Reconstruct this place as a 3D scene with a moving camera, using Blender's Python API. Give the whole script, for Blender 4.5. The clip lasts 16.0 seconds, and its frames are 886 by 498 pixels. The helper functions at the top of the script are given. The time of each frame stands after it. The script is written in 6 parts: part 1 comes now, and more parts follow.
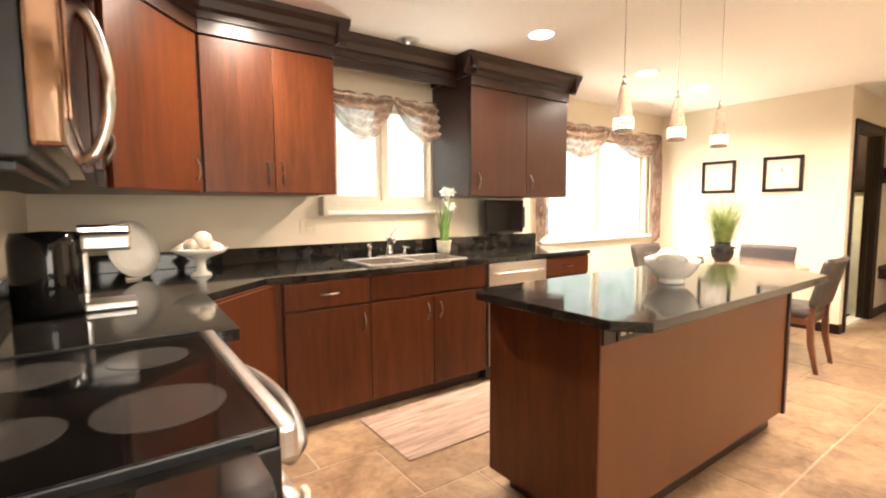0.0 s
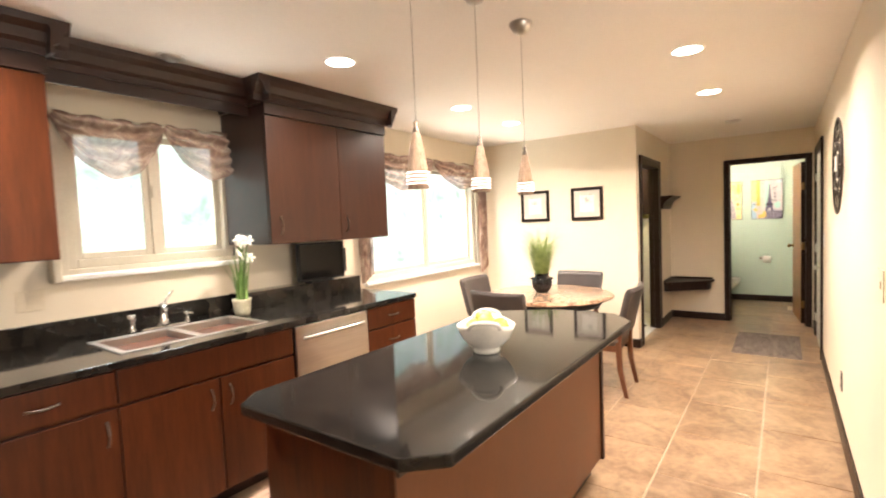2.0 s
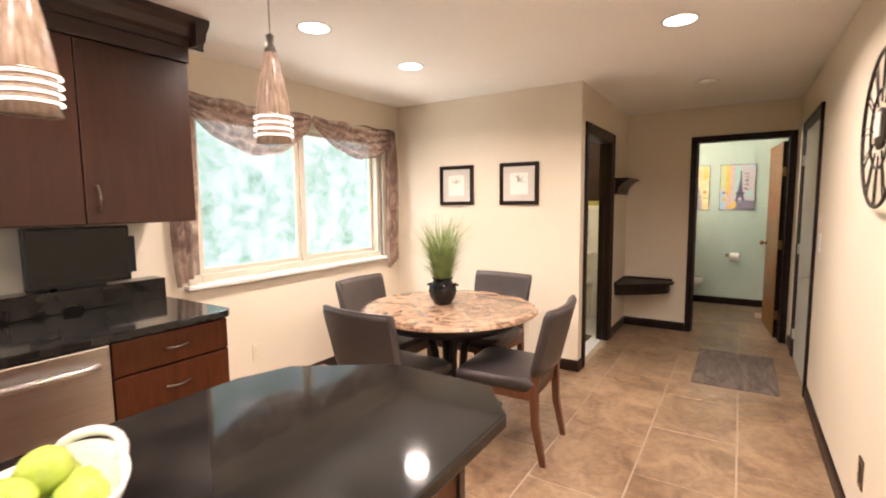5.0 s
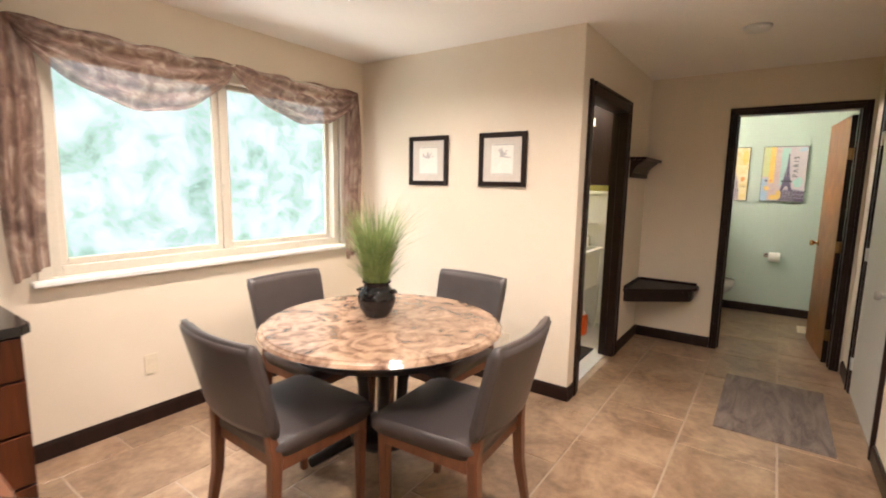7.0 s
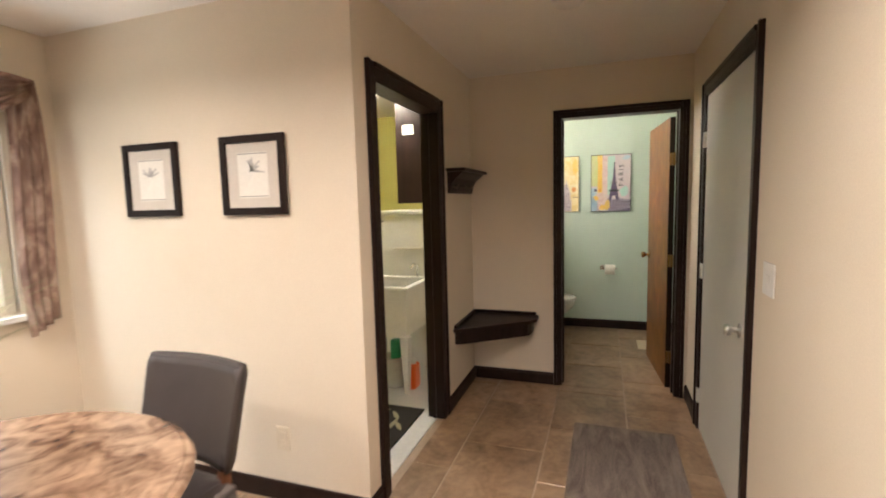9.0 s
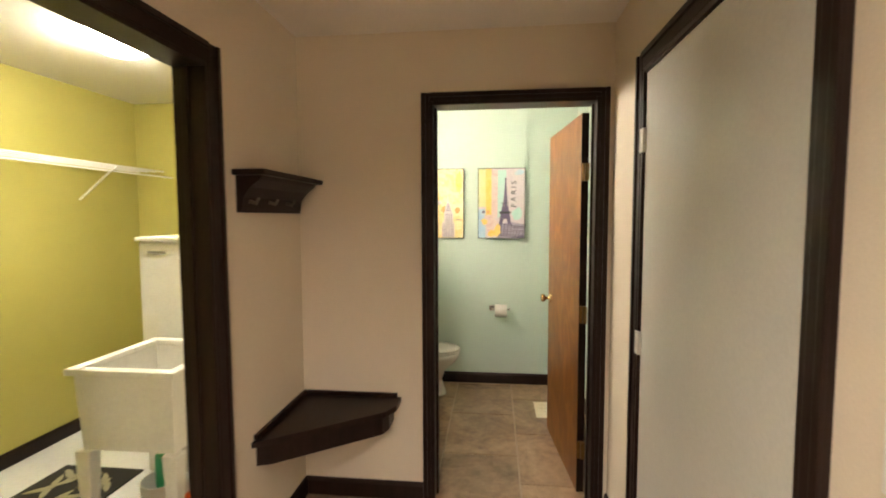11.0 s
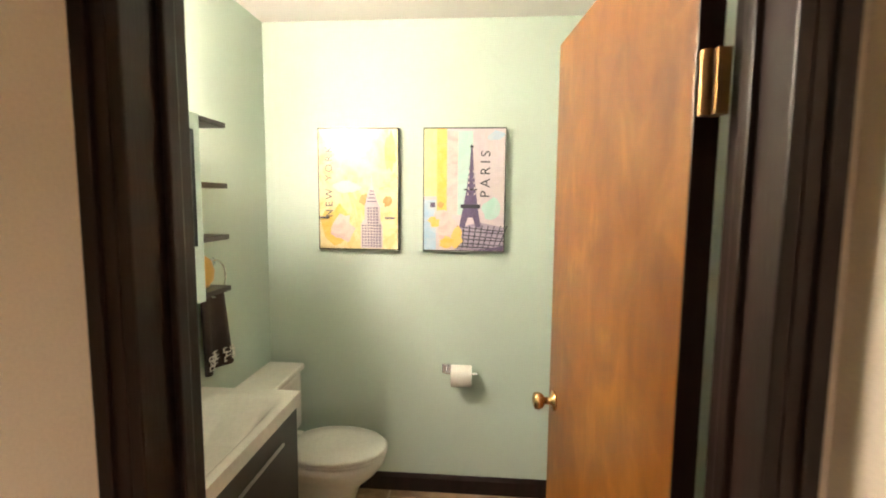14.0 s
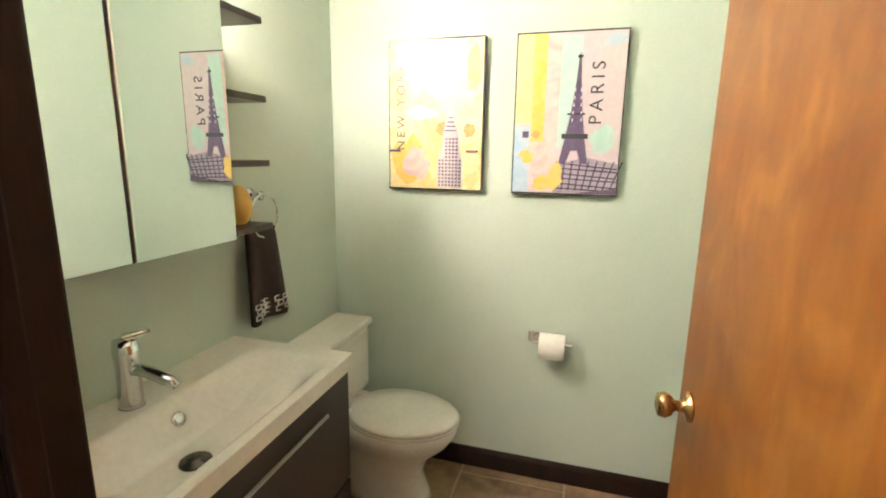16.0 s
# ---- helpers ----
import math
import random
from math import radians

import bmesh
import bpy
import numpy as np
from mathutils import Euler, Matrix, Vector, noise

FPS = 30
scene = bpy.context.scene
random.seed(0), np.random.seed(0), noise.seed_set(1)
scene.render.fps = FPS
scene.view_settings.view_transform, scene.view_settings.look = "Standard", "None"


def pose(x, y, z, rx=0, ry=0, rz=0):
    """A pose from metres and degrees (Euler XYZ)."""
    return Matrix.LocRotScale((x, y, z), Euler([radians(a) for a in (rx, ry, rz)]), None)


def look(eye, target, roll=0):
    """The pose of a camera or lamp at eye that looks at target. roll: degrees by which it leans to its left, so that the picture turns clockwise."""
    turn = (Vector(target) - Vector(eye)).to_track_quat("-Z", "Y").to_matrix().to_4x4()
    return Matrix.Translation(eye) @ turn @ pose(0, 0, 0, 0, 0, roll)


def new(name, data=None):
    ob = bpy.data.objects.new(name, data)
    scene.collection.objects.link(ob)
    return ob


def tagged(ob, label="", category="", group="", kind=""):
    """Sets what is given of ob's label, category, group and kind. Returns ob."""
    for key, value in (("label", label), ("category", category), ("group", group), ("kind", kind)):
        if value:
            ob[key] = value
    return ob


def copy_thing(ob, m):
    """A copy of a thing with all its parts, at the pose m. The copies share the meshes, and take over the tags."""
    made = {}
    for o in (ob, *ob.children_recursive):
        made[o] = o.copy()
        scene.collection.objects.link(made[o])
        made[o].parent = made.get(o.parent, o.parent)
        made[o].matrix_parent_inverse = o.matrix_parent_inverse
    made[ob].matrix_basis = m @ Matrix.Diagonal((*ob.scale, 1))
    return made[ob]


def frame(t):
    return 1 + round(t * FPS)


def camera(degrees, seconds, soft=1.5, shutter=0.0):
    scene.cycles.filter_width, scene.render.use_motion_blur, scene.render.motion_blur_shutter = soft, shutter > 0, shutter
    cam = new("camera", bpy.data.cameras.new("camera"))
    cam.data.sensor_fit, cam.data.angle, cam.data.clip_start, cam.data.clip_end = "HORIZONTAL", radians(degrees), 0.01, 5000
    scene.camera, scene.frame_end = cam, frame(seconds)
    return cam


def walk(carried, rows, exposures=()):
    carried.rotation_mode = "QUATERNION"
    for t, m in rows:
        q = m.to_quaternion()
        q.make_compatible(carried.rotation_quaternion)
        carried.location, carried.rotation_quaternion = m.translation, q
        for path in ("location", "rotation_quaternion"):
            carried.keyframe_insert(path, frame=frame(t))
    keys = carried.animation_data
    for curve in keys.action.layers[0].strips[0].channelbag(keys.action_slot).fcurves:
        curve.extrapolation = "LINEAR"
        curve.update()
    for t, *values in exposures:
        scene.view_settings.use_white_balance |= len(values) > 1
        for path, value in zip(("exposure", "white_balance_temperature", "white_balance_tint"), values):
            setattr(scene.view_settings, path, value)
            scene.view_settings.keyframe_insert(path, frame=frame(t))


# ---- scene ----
cam = camera(86.7, 16.0, 1.9, 0.4)
PATH = [
    (0, (0.237, 0.286, 1.269), (1.399, 1.905, 1.096), -0.4),
    (0.5, (0.296, 0.313, 1.319), (1.561, 1.854, 1.157), -0.4),
    (1, (0.398, 0.354, 1.369), (1.783, 1.79, 1.226), -1.0),
    (1.5, (0.539, 0.413, 1.411), (2.054, 1.714, 1.289), -1.9),
    (2, (0.725, 0.434, 1.456), (2.34, 1.608, 1.344), -2.4),
    (2.5, (0.97, 0.516, 1.445), (2.675, 1.557, 1.351), -3.3),
    (3, (1.198, 0.501, 1.473), (2.96, 1.442, 1.365), -3.1),
    (3.5, (1.43, 0.528, 1.486), (3.226, 1.401, 1.372), -2.5),
    (4, (1.675, 0.547, 1.466), (3.447, 1.464, 1.33), -2.2),
    (6.5, (2.901, 0.661, 1.433), (4.488, 1.853, 1.188), 1.2),
    (7, (3.13, 0.679, 1.425), (4.75, 1.82, 1.154), 1.0),
    (7.5, (3.367, 0.697, 1.431), (5.062, 1.724, 1.155), 0.5),
    (8, (3.64, 0.689, 1.438), (5.411, 1.581, 1.178), -0.2),
    (8.5, (3.938, 0.673, 1.461), (5.77, 1.442, 1.232), -1.1),
    (9, (4.241, 0.69, 1.46), (6.12, 1.344, 1.258), -1.5),
    (9.5, (4.549, 0.714, 1.476), (6.472, 1.236, 1.3), -1.3),
    (10, (4.857, 0.718, 1.478), (6.808, 1.13, 1.328), -1.1),
    (10.2, (4.986, 0.719, 1.488), (6.946, 1.089, 1.344), -0.9),
    (12.5, (6.569, 0.638, 1.497), (8.563, 0.645, 1.333), -0.0),
    (13, (6.864, 0.64, 1.516), (8.856, 0.608, 1.342), -0.2),
    (13.5, (7.105, 0.552, 1.538), (9.096, 0.622, 1.361), -0.1),
    (14, (7.321, 0.558, 1.551), (9.305, 0.715, 1.351), 0.5),
    (14.5, (7.497, 0.533, 1.527), (9.46, 0.824, 1.278), 0.7),
    (15, (7.612, 0.553, 1.506), (9.551, 0.926, 1.191), 0.8),
    (15.5, (7.682, 0.567, 1.475), (9.599, 1.013, 1.116), 0.9),
    (16, (7.731, 0.572, 1.453), (9.615, 1.117, 1.058), 0.9),
]
walk(cam, [(t, look(eye, target, roll)) for t, eye, target, roll in PATH],
     [(0, 0.65, 6600, 10), (1.5, 0.45, 6400, 10), (2.5, 0.36, 6200, 10), (4, -0.14, 6150, 16), (6.5, -0.22, 5900, 13), (8, -0.32, 5850, 12), (9, -0.42, 5900, 12), (10, -0.24, 6050, 10), (12.5, 0.46, 6350, 8), (13.5, 0.28, 6250, 12), (15, 0.30, 6250, 15), (16, 0.36, 6200, 15)])

# ---- world, sun, large lights ----
world = bpy.data.worlds.new("sky")
scene.world = world
world.use_nodes = True
wn = world.node_tree
sky = wn.nodes.new("ShaderNodeTexSky")
sky.sky_type = 'NISHITA'
sky.sun_disc = False
sky.sun_elevation = radians(50)
sky.sun_rotation = radians(200)
wn.nodes["Background"].inputs[1].default_value = 0.12
wn.links.new(sky.outputs[0], wn.nodes["Background"].inputs[0])
sun_data = bpy.data.lights.new("sun", 'SUN')
sun_data.energy, sun_data.angle, sun_data.color = 1.2, radians(12), (1, 0.95, 0.88)
sun_ob = new("sun", sun_data)
sun_ob.matrix_world = look((3, -20, 30), (3, 5, 0))


def area_lamp(name, eye, target, sx, sy, watts, colour, disk=False, spread=180):
    d = bpy.data.lights.new(name, 'AREA')
    d.shape = 'DISK' if disk else 'RECTANGLE'
    d.size = sx
    if not disk:
        d.size_y = sy
    d.energy, d.color, d.spread = watts, colour, radians(spread)
    o = new(name, d)
    o.matrix_world = look(eye, target)
    return o


WARM = (1.0, 0.83, 0.68)
CEIL = 2.41
# the last can, (2.0, 0.75), is an unseen extra for more light
CANS = [(0.95, 2.66), (2.645, 2.51), (4.07, 2.615), (4.955, 2.61), (3.88, 0.89), (5.08, 0.91), (2.0, 0.75)]
for cx, cy in CANS:
    area_lamp("can_lamp", (cx, cy, CEIL - 0.012), (cx, cy + 0.001, 0), 0.13, 0.13, 35, WARM, True, 150)
# sky light through the two windows
area_lamp("window_light", (4.73, 5.0, 4.0), (4.73, 2.6, 0.8), 3.2, 1.6, 330, (0.93, 1.0, 0.98))
# added fill lamps hidden below the sills, lifting the ceiling like daylight off the lawn
area_lamp("ceiling_fill", (4.85, 4.75, 0.1), (4.6, 2.2, 2.4), 2.6, 1.2, 85, (1.0, 0.94, 0.82))
area_lamp("ceiling_fill", (2.07, 4.75, 0.3), (2.2, 2.2, 2.4), 1.4, 1.2, 85, (1.0, 0.94, 0.82))
area_lamp("window_light", (2.02, 5.0, 4.2), (2.02, 2.6, 0.9), 1.6, 1.6, 300, (0.95, 1.0, 0.98))
# added fill lamp in the unseen room beyond the kitchen
area_lamp("living_room_fill", (0.85, -2.62, 1.5), (2.0, 2.5, 1.2), 1.6, 1.2, 52, (1.0, 0.90, 0.78))

# ---- materials ----


def nodes_of(name):
    m = bpy.data.materials.new(name)
    m.use_nodes = True
    nt = m.node_tree
    return m, nt, nt.nodes["Principled BSDF"]


def ramp(nt, fac, stops):
    r = nt.nodes.new("ShaderNodeValToRGB")
    els = r.color_ramp.elements
    while len(els) < len(stops):
        els.new(0.5)
    for e, (p, c) in zip(els, stops):
        e.position = p
        e.color = (*c, 1)
    nt.links.new(fac, r.inputs[0])
    return r.outputs[0]


def noise_of(nt, scale, stretch=(1, 1, 1), detail=4.0, distortion=0.0, rough=0.55, fixed=False):
    tc = nt.nodes.new("ShaderNodeTexCoord")
    mp = nt.nodes.new("ShaderNodeMapping")
    mp.inputs["Scale"].default_value = stretch
    if fixed:
        geo = nt.nodes.new("ShaderNodeNewGeometry")
        nt.links.new(geo.outputs["Position"], mp.inputs[0])
    else:
        nt.links.new(tc.outputs["Object"], mp.inputs[0])
    n = nt.nodes.new("ShaderNodeTexNoise")
    n.inputs["Scale"].default_value = scale
    n.inputs["Detail"].default_value = detail
    n.inputs["Distortion"].default_value = distortion
    n.inputs["Roughness"].default_value = rough
    nt.links.new(mp.outputs[0], n.inputs["Vector"])
    return n.outputs["Fac"]


def mixc(nt, a, b, fac, mode='MIX'):
    x = nt.nodes.new("ShaderNodeMix")
    x.data_type = 'RGBA'
    x.blend_type = mode
    for sock, v in ((x.inputs[6], a), (x.inputs[7], b)):
        if isinstance(v, tuple):
            sock.default_value = (*v, 1)
        else:
            nt.links.new(v, sock)
    if isinstance(fac, float):
        x.inputs[0].default_value = fac
    else:
        nt.links.new(fac, x.inputs[0])
    return x.outputs[2]


def bump(nt, b, height, strength, dist=0.002):
    n = nt.nodes.new("ShaderNodeBump")
    n.inputs["Strength"].default_value = strength
    n.inputs["Distance"].default_value = dist
    nt.links.new(height, n.inputs["Height"])
    nt.links.new(n.outputs[0], b.inputs["Normal"])


def surface(name, c1, c2, scale=6.0, stretch=(1, 1, 1), rough=0.5, metal=0.0, relief=0.15, fine=60.0, spread=(0.35, 0.65), distortion=0.0, dist=0.002, vary=0.0, detail=7.0, spec=0.5, fixed=False):
    """Two-scale mottled surface."""
    m, nt, b = nodes_of(name)
    big = noise_of(nt, scale, stretch, detail, distortion, 0.6, fixed)
    small = noise_of(nt, fine, stretch, 3.0, 0.0, 0.55, fixed)
    col = ramp(nt, big, [(spread[0], c1), (spread[1], c2)])
    col = mixc(nt, col, ramp(nt, small, [(0.3, tuple(x * 0.82 for x in c1)), (0.7, c2)]), 0.3)
    if vary:
        oi = nt.nodes.new("ShaderNodeObjectInfo")
        col = mixc(nt, col, ramp(nt, oi.outputs["Random"], [(0, (1 - vary,) * 3), (1, (1.0, 1.0, 1.0))]), 1.0, 'MULTIPLY')
    nt.links.new(col, b.inputs["Base Color"])
    rr = nt.nodes.new("ShaderNodeMapRange")
    rr.inputs[3].default_value, rr.inputs[4].default_value = max(0.02, rough - 0.06), min(1, rough + 0.08)
    nt.links.new(big, rr.inputs[0])
    nt.links.new(rr.outputs[0], b.inputs["Roughness"])
    b.inputs["Metallic"].default_value = metal
    b.inputs["Specular IOR Level"].default_value = spec
    if relief:
        bump(nt, b, small, relief, dist)
    return m


def glow(name, colour, power):
    m, nt, b = nodes_of(name)
    b.inputs["Base Color"].default_value = (*colour, 1)
    b.inputs["Emission Color"].default_value = (*colour, 1)
    b.inputs["Emission Strength"].default_value = power
    return m


def plain(name, colour, rough=0.4, metal=0.0, **more):
    return surface(name, tuple(c * 0.93 for c in colour), colour, 9.0, rough=rough, metal=metal, relief=0.04, **more)


WALL = surface("cream_paint", (0.70, 0.615, 0.485), (0.745, 0.665, 0.535), 1.2, rough=0.62, relief=0.25, fine=170, dist=0.0012)
CEILING = surface("ceiling_paint", (0.83, 0.79, 0.74), (0.86, 0.83, 0.78), 1.0, rough=0.8, relief=0.3, fine=150, dist=0.0012)
GREEN = surface("green_paint", (0.52, 0.615, 0.525), (0.55, 0.645, 0.56), 1.3, rough=0.5, relief=0.22, fine=170, dist=0.0012)
YELLOW = surface("olive_yellow_paint", (0.42, 0.38, 0.09), (0.48, 0.43, 0.12), 1.4, rough=0.6, relief=0.2, fine=150)
TRIM = surface("dark_stained_trim", (0.011, 0.0055, 0.004), (0.022, 0.011, 0.008), 3, (6, 6, 0.6), 0.36, relief=0.2, fine=40, spec=0.22)
CHERRY = surface("cherry_wood", (0.032, 0.0078, 0.0026), (0.108, 0.029, 0.0082), 3.2, (5, 5, 0.35), 0.34, relief=0.12, fine=26, distortion=0.8, vary=0.25, spread=(0.25, 0.75), spec=0.26)
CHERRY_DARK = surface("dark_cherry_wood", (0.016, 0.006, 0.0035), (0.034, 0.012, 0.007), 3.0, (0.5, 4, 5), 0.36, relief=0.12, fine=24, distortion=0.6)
# darker copy of CHERRY: backlit shade put into the right wall cabinet's doors
CHERRY_SHADED = surface("shaded_cherry_wood", (0.018, 0.0062, 0.0032), (0.052, 0.0165, 0.0072), 3.2, (5, 5, 0.35), 0.34, relief=0.12, fine=26, distortion=0.8, vary=0.2, spread=(0.25, 0.75), spec=0.4)
PANEL = surface("island_panel_laminate", (0.112, 0.040, 0.014), (0.145, 0.054, 0.021), 2.0, (3, 3, 0.5), 0.4, relief=0.08, fine=40, spec=0.35)
CHAIR_WOOD = surface("walnut_brown_wood", (0.075, 0.026, 0.011), (0.15, 0.055, 0.024), 5, (6, 6, 0.7), 0.35, relief=0.1, fine=40)
LEATHER = surface("grey_brown_leather", (0.045, 0.036, 0.033), (0.064, 0.052, 0.048), 5, rough=0.36, relief=0.25, fine=260, dist=0.001)
TILE = surface("slate_look_tile", (0.13, 0.068, 0.035), (0.43, 0.295, 0.182), 3.6, rough=0.30, relief=0.5, fine=22, distortion=1.0, spread=(0.33, 0.66), vary=0.22, dist=0.003, fixed=True)
GROUT = surface("sandy_grout", (0.36, 0.28, 0.21), (0.44, 0.35, 0.27), 20, rough=0.9, relief=0.4, fine=300)
WHITE_TILE = surface("white_floor_tile", (0.62, 0.63, 0.65), (0.72, 0.72, 0.73), 3, rough=0.4, relief=0.1, fine=40)
WHITE = plain("white_enamel", (0.78, 0.77, 0.73), 0.35)
DOOR_WHITE = surface("grey_white_door_paint", (0.60, 0.60, 0.55), (0.65, 0.645, 0.59), 1.5, rough=0.42, relief=0.12, fine=120)
CERAMIC = plain("white_ceramic", (0.80, 0.78, 0.72), 0.12)
VINYL = plain("almond_window_frame", (0.56, 0.51, 0.41), 0.4)
PLATE = plain("ivory_plastic", (0.72, 0.63, 0.48), 0.4)
STEEL = surface("brushed_steel", (0.50, 0.48, 0.45), (0.62, 0.60, 0.57), 1.5, (0.3, 2, 6), 0.30, 1.0, relief=0.0, fine=20)
CHROME = plain("chrome", (0.78, 0.78, 0.78), 0.1, 1.0)
NICKEL = plain("dark_nickel", (0.22, 0.19, 0.16), 0.3, 1.0)
HINGE_BRASS = plain("dull_aged_brass", (0.26, 0.155, 0.06), 0.42, 0.9)
BRASS = plain("aged_brass", (0.62, 0.40, 0.17), 0.25, 1.0)
BLACK = plain("black_plastic", (0.009, 0.009, 0.010), 0.3, spec=0.35)
BLACK_GLASS = plain("black_glass", (0.006, 0.0055, 0.0055), 0.06, spec=0.3)
RING = plain("grey_burner_print", (0.055, 0.052, 0.05), 0.12)
IRON = plain("dark_bronze_iron", (0.035, 0.025, 0.018), 0.45, 0.7)
PAPER = plain("paper", (0.80, 0.77, 0.70), 0.7)
PAPER_GREY = plain("grey_mount_board", (0.62, 0.57, 0.50), 0.8)
INK = plain("grey_ink", (0.13, 0.125, 0.13), 0.8)
PALE_INK = plain("pale_grey_ink", (0.50, 0.48, 0.46), 0.8)
BRONZE_GLASS = plain("bronze_mirror_glass", (0.46, 0.29, 0.20), 0.07, 1.0)
LEAF = surface("grass_leaf", (0.085, 0.15, 0.03), (0.33, 0.40, 0.15), 14, rough=0.5, relief=0)
LEAF2 = surface("narcissus_leaf", (0.09, 0.20, 0.04), (0.22, 0.36, 0.10), 14, rough=0.5, relief=0)
PETAL = plain("white_petal", (0.85, 0.84, 0.76), 0.6)
APPLE = surface("green_apple_skin", (0.36, 0.48, 0.05), (0.52, 0.58, 0.12), 18, rough=0.25, relief=0)
TABLE_TOP = surface("brown_marble_look_top", (0.075, 0.033, 0.016), (0.35, 0.235, 0.155), 7.5, (1, 1, 1), 0.16, relief=0.03, fine=26, distortion=1.1, spread=(0.38, 0.58))
RUG = surface("weathered_grey_rug", (0.075, 0.056, 0.045), (0.23, 0.185, 0.155), 3.0, (0.9, 4, 1), 0.9, relief=0.5, fine=60, distortion=1.2)
RUG_LIGHT = surface("weathered_plank_rug", (0.17, 0.105, 0.075), (0.42, 0.30, 0.235), 4.0, (0.6, 6, 1), 0.9, relief=0.5, fine=90, distortion=0.8)
BROWN_TOWEL = surface("dark_brown_terry", (0.022, 0.012, 0.010), (0.038, 0.022, 0.018), 30, rough=0.95, relief=0.8, fine=300)
ESPRESSO = surface("espresso_veneer", (0.016, 0.010, 0.008), (0.028, 0.018, 0.015), 5, (4, 4, 0.6), 0.35, relief=0.1)
AMBER = plain("amber_candle", (0.70, 0.42, 0.10), 0.3)
PLASTER = surface("shell_plaster", (0.62, 0.50, 0.38), (0.80, 0.72, 0.62), 25, rough=0.5, relief=0.1)
MIRROR, _mnt, _mb = nodes_of("mirror_glass")
_mb.inputs["Base Color"].default_value = (0.88, 0.92, 0.89, 1)
_mb.inputs["Metallic"].default_value, _mb.inputs["Roughness"].default_value = 1.0, 0.0
LAMP_ON = glow("lit_lamp", (1.0, 0.90, 0.74), 14)
BULB = glow("lit_bulb", (1.0, 0.90, 0.75), 9)
LIT_RING = glow("lit_glass_ring", (1.0, 0.88, 0.78), 3.0)
GLOBE = glow("lit_frosted_globe", (1.0, 0.83, 0.66), 265)
DOME = glow("lit_frosted_dome", (1.0, 0.88, 0.66), 160)
LED = glow("blue_light", (0.15, 0.12, 1.0), 3)
BACKDROP_M, _nt, _b = nodes_of("woodland_haze")
_n1 = ramp(_nt, noise_of(_nt, 1.3, (1, 1, 1), 8.0, 0.4, 0.72), [(0.28, (0.30, 0.46, 0.32)), (0.44, (0.62, 0.79, 0.66)), (0.58, (0.98, 1.0, 0.98))])
_b.inputs["Base Color"].default_value = (0, 0, 0, 1)
_nt.links.new(_n1, _b.inputs["Emission Color"])
_b.inputs["Emission Strength"].default_value = 1.35


def granite():
    m, nt, b = nodes_of("black_granite")
    v = nt.nodes.new("ShaderNodeTexVoronoi")
    v.inputs["Scale"].default_value = 95
    tc = nt.nodes.new("ShaderNodeTexCoord")
    nt.links.new(tc.outputs["Object"], v.inputs["Vector"])
    base = ramp(nt, noise_of(nt, 9, detail=6), [(0.35, (0.006, 0.006, 0.006)), (0.7, (0.022, 0.019, 0.016))])
    speck = ramp(nt, v.outputs["Distance"], [(0.0, (0.42, 0.30, 0.18)), (0.12, (0.0, 0.0, 0.0))])
    gate = ramp(nt, noise_of(nt, 16, detail=2), [(0.50, (0, 0, 0)), (0.60, (1, 1, 1))])
    nt.links.new(mixc(nt, base, mixc(nt, speck, gate, 1.0, 'MULTIPLY'), 1.0, 'ADD'), b.inputs["Base Color"])
    b.inputs["Roughness"].default_value = 0.07
    b.inputs["Specular IOR Level"].default_value = 0.38
    return m


def sheer():
    m, nt, b = nodes_of("mauve_sheer_fabric")
    c = ramp(nt, noise_of(nt, 9, (1, 1, 0.6), 5, 1.5), [(0.3, (0.13, 0.062, 0.045)), (0.5, (0.29, 0.175, 0.13)), (0.7, (0.52, 0.40, 0.32))])
    nt.links.new(c, b.inputs["Base Color"])
    b.inputs["Roughness"].default_value = 0.6
    tr = nt.nodes.new("ShaderNodeBsdfTransparent")
    tl = nt.nodes.new("ShaderNodeBsdfTranslucent")
    nt.links.new(c, tl.inputs[0])
    m1 = nt.nodes.new("ShaderNodeMixShader")
    m1.inputs[0].default_value = 0.35
    nt.links.new(b.outputs[0], m1.inputs[1])
    nt.links.new(tl.outputs[0], m1.inputs[2])
    m2 = nt.nodes.new("ShaderNodeMixShader")
    m2.inputs[0].default_value = 0.22
    nt.links.new(m1.outputs[0], m2.inputs[1])
    nt.links.new(tr.outputs[0], m2.inputs[2])
    nt.links.new(m2.outputs[0], nt.nodes["Material Output"].inputs[0])
    return m


def glass(name, colour, rough=0.0):
    m, nt, b = nodes_of(name)
    b.inputs["Base Color"].default_value = (*colour, 1)
    b.inputs["Transmission Weight"].default_value = 1.0
    b.inputs["Roughness"].default_value = rough
    b.inputs["IOR"].default_value = 1.45
    return m


